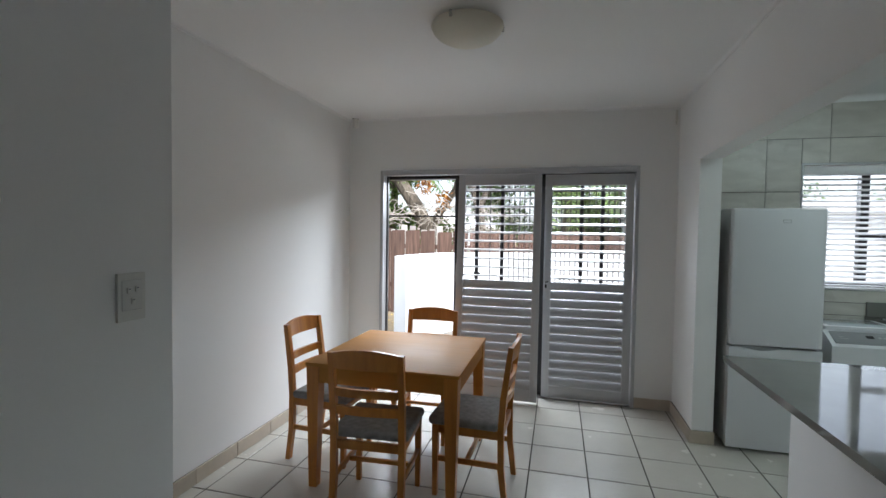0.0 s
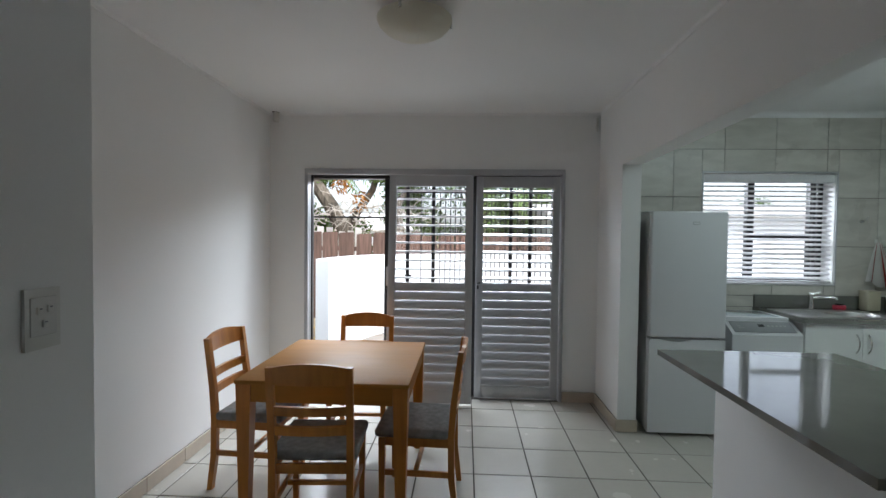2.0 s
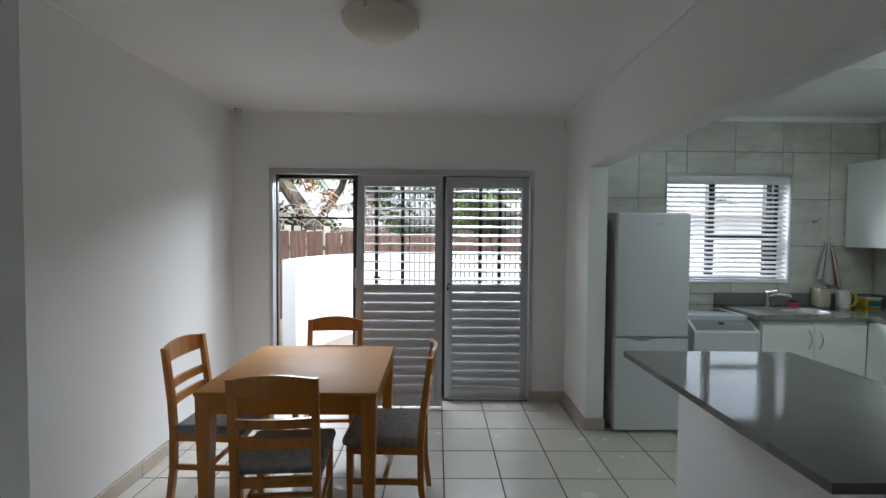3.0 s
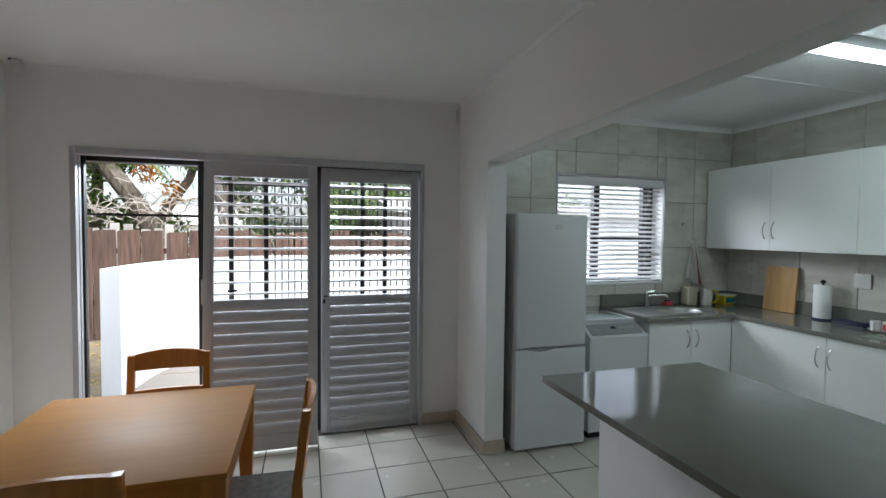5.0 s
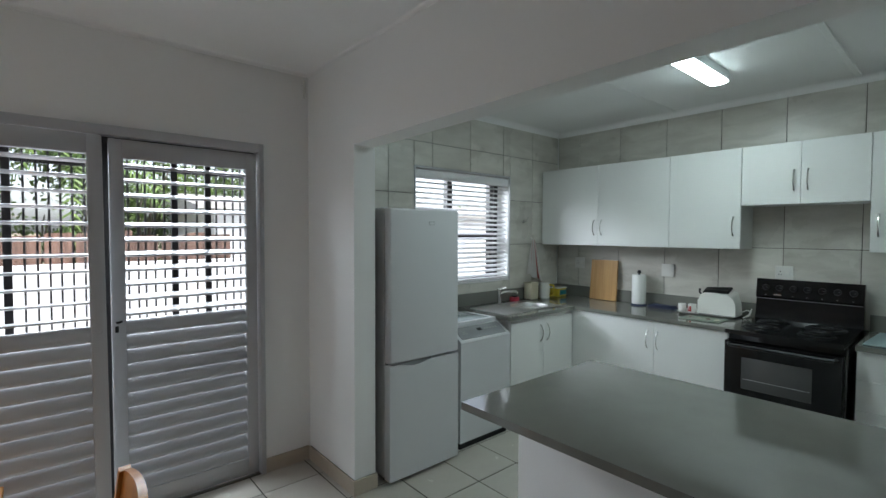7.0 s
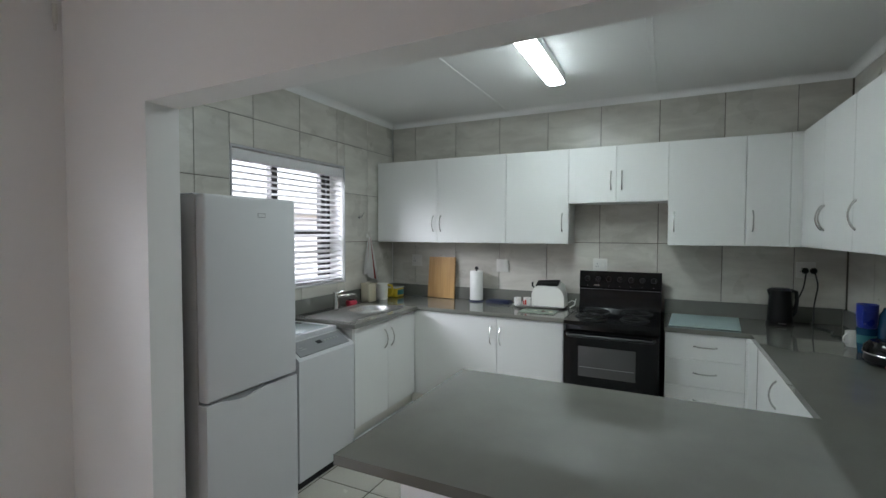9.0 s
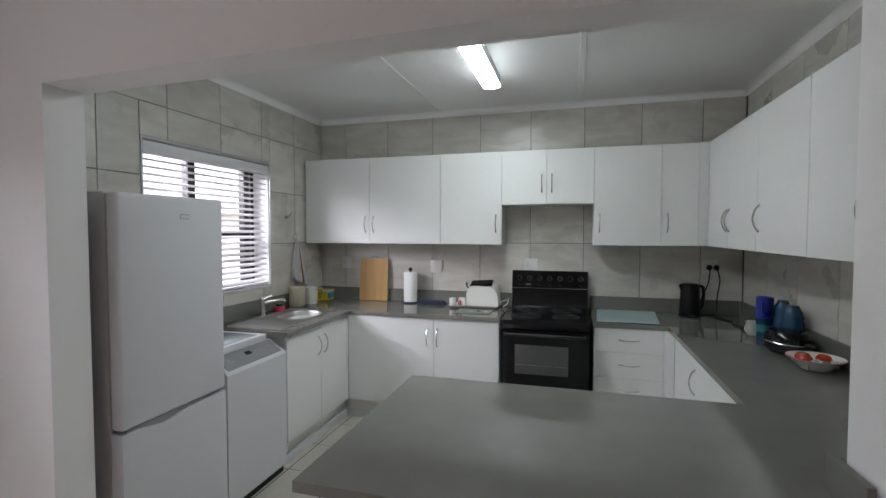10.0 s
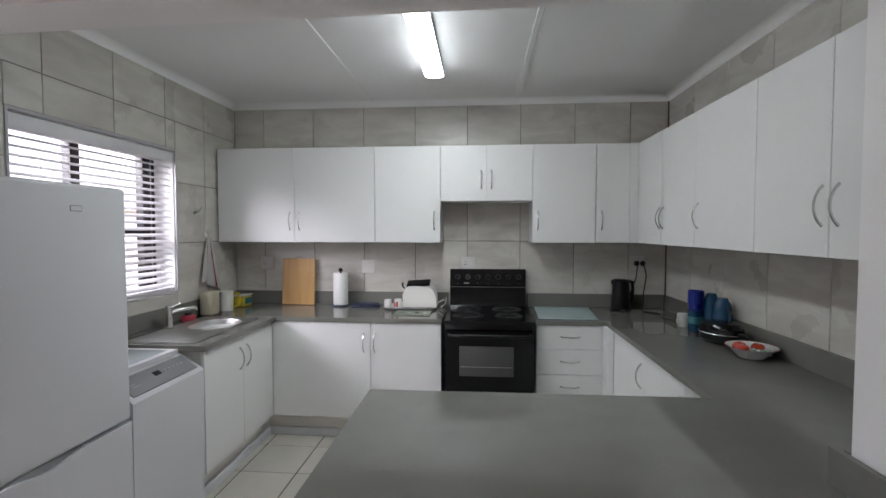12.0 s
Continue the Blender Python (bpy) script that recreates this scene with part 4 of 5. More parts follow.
top_a = thing("worktop", "grey quartz worktop around the sink", "worktop", pose(2.69, 6.42, 0.87))
for a in ((2.684, 3.055, 6.423, 7.045), (3.45, 4.155, 6.423, 7.045), (3.055, 3.45, 6.423, 6.55), (3.055, 3.45, 6.868, 7.045), (3.545, 4.155, 5.2, 6.423)):
    part("slab", B(*a, 0.87, 0.9), STONE, top_a, m=pose(-2.69, -6.42, -0.87))
top_b = thing("worktop", "grey quartz worktop running into the peninsula", "worktop", pose(2.1, 4.05, 0.87))
bm = P([(4.155, 4.54), (3.545, 4.54), (3.545, 4.057), (2.1, 4.055), (2.092, 5.367), (1.18, 5.37), (1.18, 4.045), (1.474, 4.045), (1.474, 3.433), (4.155, 3.433)], 0.87, 0.9)
part("slab", soften(bm, 0.003, 1, 60), STONE, top_b, m=pose(-2.1, -4.05, -0.87))
for a in ((2.69, 4.155, 7.028, 7.047, 0.901, 1.012), (4.137, 4.156, 5.19, 7.026, 0.901, 1.012)):
    part("upstand", B(*a, bevel=0.0015, seg=1), STONE, top_a, m=pose(-2.69, -6.42, -0.87))
for a in ((4.137, 4.156, 3.455, 4.545, 0.901, 1.012), (1.5, 4.136, 3.434, 3.453, 0.901, 1.012), (1.345, 1.515, 4.046, 4.064, 0.901, 0.995), (1.476, 1.495, 3.455, 4.042, 0.901, 0.995)):
    part("upstand", B(*a, bevel=0.0015, seg=1), STONE, top_b, m=pose(-2.1, -4.05, -0.87))

# ---- sink and tap ----
sink = thing("kitchen_sink", "stainless steel drop-in sink with a drainboard", "sink", pose(2.728, 6.512, 0.9))
SX, SY = 0.76, 0.42
bm = bmesh.new()
def rrect(x0, x1, y0, y1, r, z, n=6):
    out = []
    for cx, cy, a0 in ((x1 - r, y1 - r, 0), (x0 + r, y1 - r, 90), (x0 + r, y0 + r, 180), (x1 - r, y0 + r, 270)):
        for k in range(n + 1):
            a = radians(a0 + 90 * k / n)
            out.append((cx + r * math.cos(a), cy + r * math.sin(a), z))
    return out


loops = [rrect(0, SX, 0, SY, 0.02, 0.0005), rrect(0, SX, 0, SY, 0.02, 0.006), rrect(0.012, SX - 0.012, 0.012, SY - 0.012, 0.02, 0.007)]
rings = [[bm.verts.new(p) for p in lp] for lp in loops]
for a, b in zip(rings, rings[1:]):
    for k in range(len(a)):
        bm.faces.new((a[k], a[(k + 1) % len(a)], b[(k + 1) % len(b)], b[k]))
bowl_loops = [rrect(0.345, 0.7, 0.045, 0.33, 0.13, 0.004), rrect(0.35, 0.695, 0.05, 0.325, 0.125, -0.004), rrect(0.36, 0.685, 0.06, 0.315, 0.115, -0.14), rrect(0.4, 0.645, 0.1, 0.275, 0.08, -0.155)]
inner = [[bm.verts.new(p) for p in lp] for lp in bowl_loops]
for a, b in zip(inner, inner[1:]):
    for k in range(len(a)):
        bm.faces.new((a[k], a[(k + 1) % len(a)], b[(k + 1) % len(b)], b[k]))
bm.faces.new(inner[-1])
for k in range(28):
    a, b = rings[-1], inner[0]
    bm.faces.new((a[k], a[(k + 1) % 28], b[(k + 1) % 28], b[k]))
part("basin", bm, STEEL, sink, smooth=30)
for k in range(7):
    part("drain_rib", B(0.05, 0.3, 0.075 + 0.04 * k, 0.083 + 0.04 * k, 0.006, 0.0085, bevel=0.001, seg=1), STEEL, sink)
part("waste", L([(0, 0.004), (0.035, 0.004), (0.04, 0)], (0.52, 0.19, -0.155), 20), CHROME, sink)
tap = thing("kitchen_tap", "chrome single-lever mixer tap", "tap", pose(3.078, 6.905, 0.906))
part("body", L([(0.024, 0), (0.024, 0.008), (0.019, 0.012), (0.018, 0.13), (0, 0.13)], seg=20), CHROME, tap)
part("spout", S([(0, 0, 0.098), (0.05, -0.03, 0.112), (0.12, -0.072, 0.116), (0.14, -0.084, 0.112), (0.146, -0.088, 0.096)], [0.013, 0.012, 0.011, 0.0115, 0.011], 12), CHROME, tap)
part("lever", S([(-0.016, 0.004, 0.136), (0.02, -0.01, 0.142), (0.062, -0.03, 0.154)], [0.016, 0.012, 0.008], 10, flat=0.55), CHROME, tap)

# ---- fridge and washing machine ----
fr = thing("fridge_freezer", "white two-door fridge-freezer, closed", "fridge", pose(1.535, 6.38, 0))
FW, FD, FH = 0.56, 0.6, 1.70
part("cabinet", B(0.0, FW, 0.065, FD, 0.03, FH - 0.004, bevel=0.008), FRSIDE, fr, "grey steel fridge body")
d1 = part("door", B(0, FW, 0, 0.06, 0.748, FH, bevel=0.014, seg=4), FRIDGE, fr)
bm = bmesh.new()
prof = [(x, 0.736 - 0.02 * math.sin(math.pi * min(1, max(0, (x - 0.05) / 0.3))) ** 2 if x < 0.35 else 0.736) for x in [FW * k / 24 for k in range(25)]]
prism(bm, [(0, 0.026), (FW, 0.026)] + [(x, z) for x, z in prof[::-1]], 0.0, 0.06, axis="y")
d2 = part("door", soften(bm, 0.008, 3, 50), FRIDGE, fr)
part("grip", B(0.03, 0.33, 0.012, 0.05, 0.71, 0.746), GREYPL, fr, "recessed grey grip")
part("gasket", B(0.01, FW - 0.01, 0.058, 0.066, 0.06, FH - 0.01), GREYPL, fr)
part("badge", B(0.30, 0.35, -0.0015, 0.001, 1.6, 1.622, bevel=0.001, seg=1), GREYPL, d1, "small grey badge")
part("badge_inset", B(0.303, 0.347, -0.002, 0.001, 1.603, 1.619), FRIDGE, d1)
part("top_cap", B(0.0, FW, 0.07, FD, FH - 0.003, FH + 0.004, bevel=0.002), FRIDGE, fr)
for x, y in ((0.04, 0.1), (FW - 0.04, 0.1), (0.04, 0.55), (FW - 0.04, 0.55)):
    part("foot", L([(0.02, 0), (0.02, 0.03), (0, 0.03)], (x, y, 0), 12), BLACKPL, fr)
wm = thing("washing_machine", "white top-loading washing machine with a grey control panel", "washing machine", pose(2.178, 6.435, -0.0))
WW, WD = 0.52, 0.56
prof = [(0.012, 0.05), (WD, 0.05), (WD, 0.865), (0.13, 0.855), (0.02, 0.785), (0.006, 0.77)]
bm = P(prof, 0, WW, axis="x")
part("body", soften(bm, 0.012, 3, 20), FRIDGE, wm)
a = math.atan2(0.07, 0.11)
part("control_panel", B(0.03, WW - 0.03, 0.004, 0.122, -0.006, 0.004, bevel=0.003), GREYPL, wm, "grey sloping control panel", m=pose(0, 0.02, 0.787, math.degrees(a)))
part("display", B(0.23, 0.275, 0.06, 0.088, 0.004, 0.0065, bevel=0.001, seg=1), BLACKPL, wm, "small dark display", m=pose(0, 0.02, 0.787, math.degrees(a)))
for k in range(5):
    part("button", B(0.3 + 0.03 * k, 0.318 + 0.03 * k, 0.065, 0.078, 0.003, 0.006, bevel=0.001, seg=1), STEEL, wm, m=pose(0, 0.02, 0.787, math.degrees(a)))
for k in range(3):
    part("print_bar", B(0.07, 0.12 - 0.02 * k, 0.05 + 0.016 * k, 0.0525 + 0.016 * k, 0.0035, 0.0048), STEEL, wm, m=pose(0, 0.02, 0.787, math.degrees(a)))
part("lid_frame", soften(P([(0.02, 0.14), (WW - 0.02, 0.14), (WW - 0.02, WD - 0.06), (0.02, WD - 0.06)], 0.858, 0.885), 0.012, 3), FRIDGE, wm)
part("lid_window", B(0.06, WW - 0.06, 0.175, WD - 0.09, 0.880, 0.888, bevel=0.003), LIDGL, wm, "tinted lid window")
part("plinth", B(0.012, WW - 0.012, 0.03, WD - 0.02, 0.0, 0.05), BLACKPL, wm, "black plastic foot skirt")

# ---- cooker ----
ck = thing("electric_cooker", "black freestanding electric cooker", "cooker", pose(3.46, 4.565, 0))
CW = 0.605
part("body", B(0.0, 0.62, 0.0, CW, 0.06, 0.9, bevel=0.004), BLACK, ck)
part("hob", soften(P([(-0.075, 0.895), (0.62, 0.895), (0.62, 0.925), (-0.075, 0.922)], 0.0, CW, axis="y"), 0.006, 3), BLACK, ck, "black enamel hob")
part("door", soften(P([(-0.085, 0.34), (-0.005, 0.33), (-0.005, 0.85), (-0.085, 0.85)], 0.004, CW - 0.004, axis="y"), 0.008, 3), BLACK, ck)
part("oven_window", B(-0.0875, -0.083, 0.138, CW - 0.102, 0.55, 0.755, bevel=0.002), OVENGL, ck, "dark grey oven window")
part("rack", S([(-0.088, 0.148, 0.615), (-0.088, CW - 0.112, 0.615)], 0.002, 6), GREYPL, ck, "oven rack behind the window")
part("door_handle", S([(-0.09, 0.03, 0.835), (-0.115, 0.035, 0.83), (-0.115, CW - 0.035, 0.83), (-0.09, CW - 0.03, 0.835)], 0.011, 10), BLACKPL, ck, "black bar handle")
part("trim_strip", B(-0.0885, -0.084, 0.04, 0.17, 0.35, 0.357), CHROME, ck, "thin bright trim line")
part("drawer", soften(P([(-0.075, 0.07), (0, 0.07), (0, 0.325), (-0.075, 0.325)], 0.004, CW - 0.004, axis="y"), 0.006, 2), BLACK, ck)
panel = part("backsplash", soften(P([(0.56, 0.92), (0.64, 0.92), (0.64, 1.215), (0.595, 1.218), (0.575, 1.09), (0.592, 1.075), (0.58, 0.98)], -0.002, CW + 0.002, axis="y"), 0.004, 2, 30), BLACK, ck, "black upright control panel")
for k in range(7):
    y = 0.545 - 0.082 * k
    kn = part("knob", L([(0.022, 0), (0.02, 0.016), (0.017, 0.022), (0, 0.022)], seg=18), BLACKPL, panel, m=pose(0.585, y, 1.155, 0, -84, 0))
    part("knob_mark", B(-0.0012, 0.0012, -0.016, -0.006, 0.021, 0.0232), GREYPL, kn)
    part("print_mark", B(0.576, 0.5795, y - 0.005, y + 0.005, 1.099, 1.102), GREYPL, panel)
part("badge", B(0.575, 0.5795, 0.45, 0.495, 1.1, 1.11), CHROME, panel, "small bright badge")
part("trim_strip", B(0.573, 0.579, 0.002, CW - 0.002, 1.0725, 1.0755), GREYPL, panel, "thin bright trim line")
for (x, y, r) in ((0.12, 0.16, 0.085), (0.12, 0.45, 0.1), (0.39, 0.16, 0.1), (0.39, 0.45, 0.085)):
    bm = bmesh.new()
    sp = [(x + rr * math.cos(q), y + rr * math.sin(q), 0.934) for q, rr in ((0.35 * j, 0.018 + (r - 0.022) * j / 62) for j in range(63))]
    sweep(bm, sp, 0.0052, 6)
    part("hob_ring", bm, COIL, ck, "spiral hob element")
    part("drip_pan", L([(r + 0.012, 0.9245), (r + 0.006, 0.93), (r, 0.926), (0.02, 0.9235), (0, 0.9235)], (x, y, 0), 32), COIL, ck, "dark drip pan")
for x in (0.05, 0.55):
    for y in (0.05, CW - 0.05):
        part("foot", L([(0.02, 0), (0.02, 0.062), (0, 0.062)], (x, y, 0), 12), BLACKPL, ck)

# ---- kitchen ceiling light ----
tube = thing("fluorescent_light", "long white fluorescent ceiling batten, lit", "ceiling light", pose(2.765, 5.232, CEILING))
part("housing", B(-0.585, 0.585, -0.06, 0.06, -0.06, 0.0, bevel=0.004), FRIDGE, tube)
bm = bmesh.new()
prism(bm, [(-0.06, -0.061), (0.06, -0.061), (0.06, -0.064), (0.045, -0.073), (0.02, -0.078), (-0.02, -0.078), (-0.045, -0.073), (-0.06, -0.064)], -0.585, 0.585, axis="x")
part("diffuser", soften(bm, 0.0012, 1, 50), glowing("lit_diffuser", (0.86, 1.0, 0.95), TUBE), tube, "glowing opal diffuser")
for s in (-1, 1):
    part("end_cap", B(min(s * 0.586, s * 0.612), max(s * 0.586, s * 0.612), -0.06, 0.06, -0.072, -0.002, bevel=0.012, seg=3), FRIDGE, tube)

# ---- sockets ----
def socket(label, m, kind):
    s = thing("wall_socket", label, "socket", m, group="white wall plates in the kitchen")
    part("plate", B(-0.056, 0.056, -0.01, 0, -0.056, 0.056, bevel=0.004), WHITEPL, s)
    if kind != "blank":
        part("inset", B(-0.048, 0.048, -0.0125, -0.009, -0.046, 0.046, bevel=0.002), CERAM, s)
        for x, z in ((-0.022, 0.014), (-0.03, -0.008), (-0.014, -0.008)):
            part("hole", L([(0.0035, -0.0005), (0.0035, 0.0008), (0, 0.0008)], seg=10), BLACKPL, s, m=pose(x, -0.0127, z, 90))
        part("switch", B(0.012, 0.03, -0.017, -0.012, -0.014, 0.014, bevel=0.002), WHITEPL, s)
        if kind == "double":
            part("switch", B(0.033, 0.045, -0.017, -0.012, -0.014, 0.014, bevel=0.002), WHITEPL, s)
    return s


socket("white socket outlet on the tiles", pose(EAST - 0.001, 6.763, 1.252, 0, 0, -90), "double")
socket("blank white wall plate on the tiles", pose(EAST - 0.001, 5.875, 1.226, 0, 0, -90), "blank")
socket("white socket outlet above the cooker", pose(EAST - 0.001, 5.028, 1.257, 0, 0, -90), "single")
sock_d = socket("white socket outlet with two black plugs", pose(EAST - 0.001, 3.661, 1.268, 0, 0, -90), "single")

# ---- things on the worktops ----
Z = 0.9008
def on_top(name, label, category, x, y, rz=0.0, z=Z):
    return thing(name, label, category, pose(x, y, z, 0, 0, rz))


cb = thing("chopping_board", "bamboo chopping board leaning on the upstand", "chopping board", pose(4.095, 6.47, Z + 0.002, 0, 5.5, 0))
bm = P([(-0.14, 0), (0.14, 0), (0.138, 0.39), (-0.138, 0.39)], -0.009, 0.009, axis="x")
part("board", soften(bm, 0.004, 2), BAMBOO, cb)
for k in (-0.045, 0.045):
    part("joint", B(-0.0092, -0.0088, k - 0.0005, k + 0.0005, 0.005, 0.385), BEECH, cb)
part("hanging_loop", S([(0, 0.03 * math.cos(q), 0.388 + 0.022 * math.sin(q)) for q in (math.pi * j / 10 for j in range(11))], 0.002, 6), CHROME, cb, "wire hanging loop")
pt = on_top("paper_towel", "paper towel roll on an upright holder", "paper towel", 4.06, 6.09)
part("base", L([(0, 0), (0.07, 0), (0.07, 0.006), (0.06, 0.012), (0, 0.012)], seg=28), NAVY, pt, "dark blue holder base")
part("roll", L([(0.018, 0.014), (0.058, 0.014), (0.06, 0.02), (0.06, 0.272), (0.058, 0.276), (0.018, 0.276), (0.018, 0.2)], seg=36), PAPER, pt)
part("pole", L([(0.008, 0.01), (0.008, 0.288), (0.016, 0.292), (0.018, 0.304), (0.012, 0.316), (0, 0.32)], seg=18), BLACKPL, pt, "black pole with a round knob")
cl = on_top("folded_cloth", "folded dark blue dishcloth", "cloth", 4.05, 5.87)
bm = bmesh.new()
for k in range(3):
    box(bm, -0.06, 0.06 - 0.006 * k, -0.11 + 0.008 * k, 0.11 - 0.004 * k, 0.001 + 0.009 * k, 0.0095 + 0.009 * k, bevel=0.004)
part("cloth", bm, NAVY, cl, smooth=60)
tr = on_top("serving_tray", "pale oval-cornered tray under the bread bin", "tray", 4.0, 5.49)
bm = bmesh.new()
lps = [rrect(-0.1, 0.1, -0.19, 0.19, 0.06, 0.0), rrect(-0.125, 0.125, -0.215, 0.215, 0.07, 0.018), rrect(-0.12, 0.12, -0.21, 0.21, 0.065, 0.0185), rrect(-0.096, 0.096, -0.186, 0.186, 0.055, 0.004)]
rg = [[bm.verts.new(p) for p in lp] for lp in lps]
for a, b in zip(rg, rg[1:]):
    for k in range(28):
        bm.faces.new((a[k], a[(k + 1) % 28], b[(k + 1) % 28], b[k]))
bm.faces.new(rg[0][::-1]), bm.faces.new(rg[-1])
part("dish", bm, TRAY, tr)
to = on_top("toaster", "white rounded toaster with a dark slotted top", "toaster", 4.015, 5.42, 0, Z + 0.005)
bm = P([(-0.125, 0.012), (0.145, 0.012), (0.14, 0.1), (0.118, 0.165), (0.085, 0.188), (-0.02, 0.197), (-0.085, 0.193), (-0.112, 0.175), (-0.128, 0.11)], -0.08, 0.08, axis="x")
for v in bm.verts:
    v.co.y = -v.co.y
    v.co.x *= 1.0 - 0.28 * max(0.0, v.co.z - 0.05) / 0.15
    v.co.z += 0.35 * v.co.x if v.co.z > 0.14 else 0.0
part("shell", soften(bm, 0.018, 4, 12), WHITEPL, to, smooth=50)
part("top_panel", B(-0.052, 0.05, -0.1, 0.088, 0.178, 0.196, bevel=0.006), BLACKPL, to, "dark slotted top", m=pose(0.062, 0, 0.02, -4, -19))
for x in (-0.022, 0.022):
    part("slot", B(x - 0.01, x + 0.01, -0.085, 0.07, 0.19, 0.199), COIL, to, m=pose(0.062, 0, 0.02, -4, -19))
part("lever", S([(-0.0, 0.12, 0.15), (-0.0, 0.14, 0.17), (-0.0, 0.138, 0.2)], [0.006, 0.007, 0.009], 8), BLACKPL, to, "black carrying lever")
part("foot_band", B(-0.07, 0.07, -0.135, 0.115, 0.0, 0.014, bevel=0.003), GREYPL, to)
part("cord", S([(0.03, -0.14, 0.03), (0.02, -0.19, 0.06), (0.04, -0.215, 0.05), (0.06, -0.2, 0.015), (0.03, -0.17, 0.002), (-0.02, -0.18, 0.004), (0.0, -0.21, 0.03), (0.05, -0.215, 0.07)], 0.004, 8), WHITEPL, to, "coiled white power cord")


def mug(name, label, x, y, r, h, body, handle=90, z=Z, group=""):
    mg = thing(name, label, "mug", pose(x, y, z, 0, 0, handle), group=group)
    part("cup", L([(0, 0), (r * 0.82, 0), (r * 0.9, 0.004), (r, h * 0.5), (r, h), (r - 0.003, h), (r - 0.004, h * 0.5), (r * 0.8, 0.006), (0, 0.006)], seg=26), body, mg)
    part("handle", S([(r - 0.004 + 0.026 * math.sin(q), 0, h * 0.5 - h * 0.3 * math.cos(q)) for q in (math.pi * k / 8 for k in range(9))], 0.0045, 8), body, mg)
    return mg


mug("cup", "small white cup on the tray", 3.955, 5.67, 0.03, 0.07, CERAM, 200, Z + 0.0045, "cups on the tray")
m2 = mug("cup", "white cup with a red printed pattern on the tray", 3.93, 5.58, 0.032, 0.078, CERAM, 230, Z + 0.0045, "cups on the tray")
for k in range(3):
    q = radians(-60 - 40 * k)
    part("print", B(-0.008, 0.008, -0.001, 0.001, 0.02, 0.062 - 0.012 * (k % 2)), REDCL, m2, "dark red print", m=pose(0.0325 * math.cos(q), 0.0325 * math.sin(q), 0, 0, 0, math.degrees(q) + 90))
gm = on_top("glass_mat", "small printed glass mat lying on the worktop", "mat", 3.76, 5.44)
part("plate", B(-0.1, 0.1, -0.14, 0.14, 0.0005, 0.006, bevel=0.002), MATGREEN, gm)
for k in range(4):
    part("leaf_print", P([(-0.05 + 0.015 * k, -0.1 + 0.06 * k), (-0.01, -0.12 + 0.06 * k), (0.05 - 0.012 * k, -0.09 + 0.06 * k), (0.0, -0.075 + 0.06 * k)], 0.0061, 0.0068), FENCE if k % 2 else CREAM, gm)
aq = on_top("glass_board", "pale aqua glass cutting board", "chopping board", 3.86, 4.29)
part("plate", soften(P([(-0.26, -0.19), (0.24, -0.235), (0.24, 0.2), (-0.26, 0.225)], 0.003, 0.009), 0.002), MATGL, aq)
for x, y in ((-0.22, -0.16), (0.2, -0.19), (0.2, 0.16), (-0.22, 0.18)):
    part("foot", L([(0.008, 0), (0.008, 0.003), (0, 0.003)], (x, y, 0), 10), WHITEPL, aq)
ke = on_top("electric_kettle", "black plastic electric kettle", "kettle", 4.0, 3.83)
part("base", L([(0, 0), (0.078, 0), (0.08, 0.012), (0.07, 0.02), (0, 0.02)], seg=28), BLACKPL, ke)
part("jug", L([(0, 0.021), (0.072, 0.021), (0.074, 0.03), (0.066, 0.15), (0.062, 0.235), (0.05, 0.25), (0, 0.254)], seg=32), BLACKPL, ke)
part("handle", S([(0.0, -0.055, 0.235), (0.0, -0.088, 0.228), (0.0, -0.093, 0.17), (0.0, -0.086, 0.09), (0.0, -0.068, 0.06)], [0.014, 0.013, 0.012, 0.012, 0.011], 10), BLACKPL, ke)
part("spout", S([(0, 0.045, 0.21), (0, 0.066, 0.242)], [0.024, 0.014], 10), BLACKPL, ke)
part("label", B(-0.0752, -0.0742, -0.02, 0.02, 0.012, 0.018), STEEL, ke, "small silver print")
for k, (y0, pts) in enumerate(((3.667, [(4.12, 3.665, 1.25), (4.1, 3.68, 1.15), (4.09, 3.72, 1.05), (4.07, 3.77, 0.93), (4.03, 3.8, 0.91)]),
                               (3.62, [(4.12, 3.615, 1.25), (4.1, 3.6, 1.17), (4.11, 3.62, 1.02), (4.1, 3.62, 0.92), (4.0, 3.66, 0.906), (3.85, 3.58, 0.906), (3.72, 3.62, 0.906), (3.6, 3.56, 0.906)]))):
    lead = thing("power_lead", "black plug and cable running down to the worktop", "cable", pose(pts[-1][0], pts[-1][1], Z), group="black plugs")
    off = pose(-pts[-1][0], -pts[-1][1], -Z)
    part("plug", L([(0.018, 0), (0.022, 0.014), (0.014, 0.03), (0, 0.032)], seg=14), BLACKPL, lead, m=off @ pose(4.147, y0, 1.265, 0, -90, 0))
    dense = []
    for a, b in zip(pts, pts[1:]):
        dense += [tuple(Vector(a).lerp(Vector(b), q / 4)) for q in range(4)]
    dense.append(pts[-1])
    sm = [Vector(dense[0])] + [(Vector(dense[i - 1]) + 2 * Vector(dense[i]) + Vector(dense[i + 1])) / 4 for i in range(1, len(dense) - 1)] + [Vector(dense[-1])]
    part("cord", S([(4.135, y0, 1.265)] + sm, 0.005, 7), BLACKPL, lead, m=off)
mug("mug", "white mug on the worktop", 3.43, 3.60, 0.036, 0.085, CERAM, 120)
tum = on_top("tumbler", "banded turquoise plastic tumbler", "tumbler", 3.29, 3.585)
part("cup", L([(0, 0), (0.036, 0), (0.04, 0.05)], seg=26), TEALBL, tum)
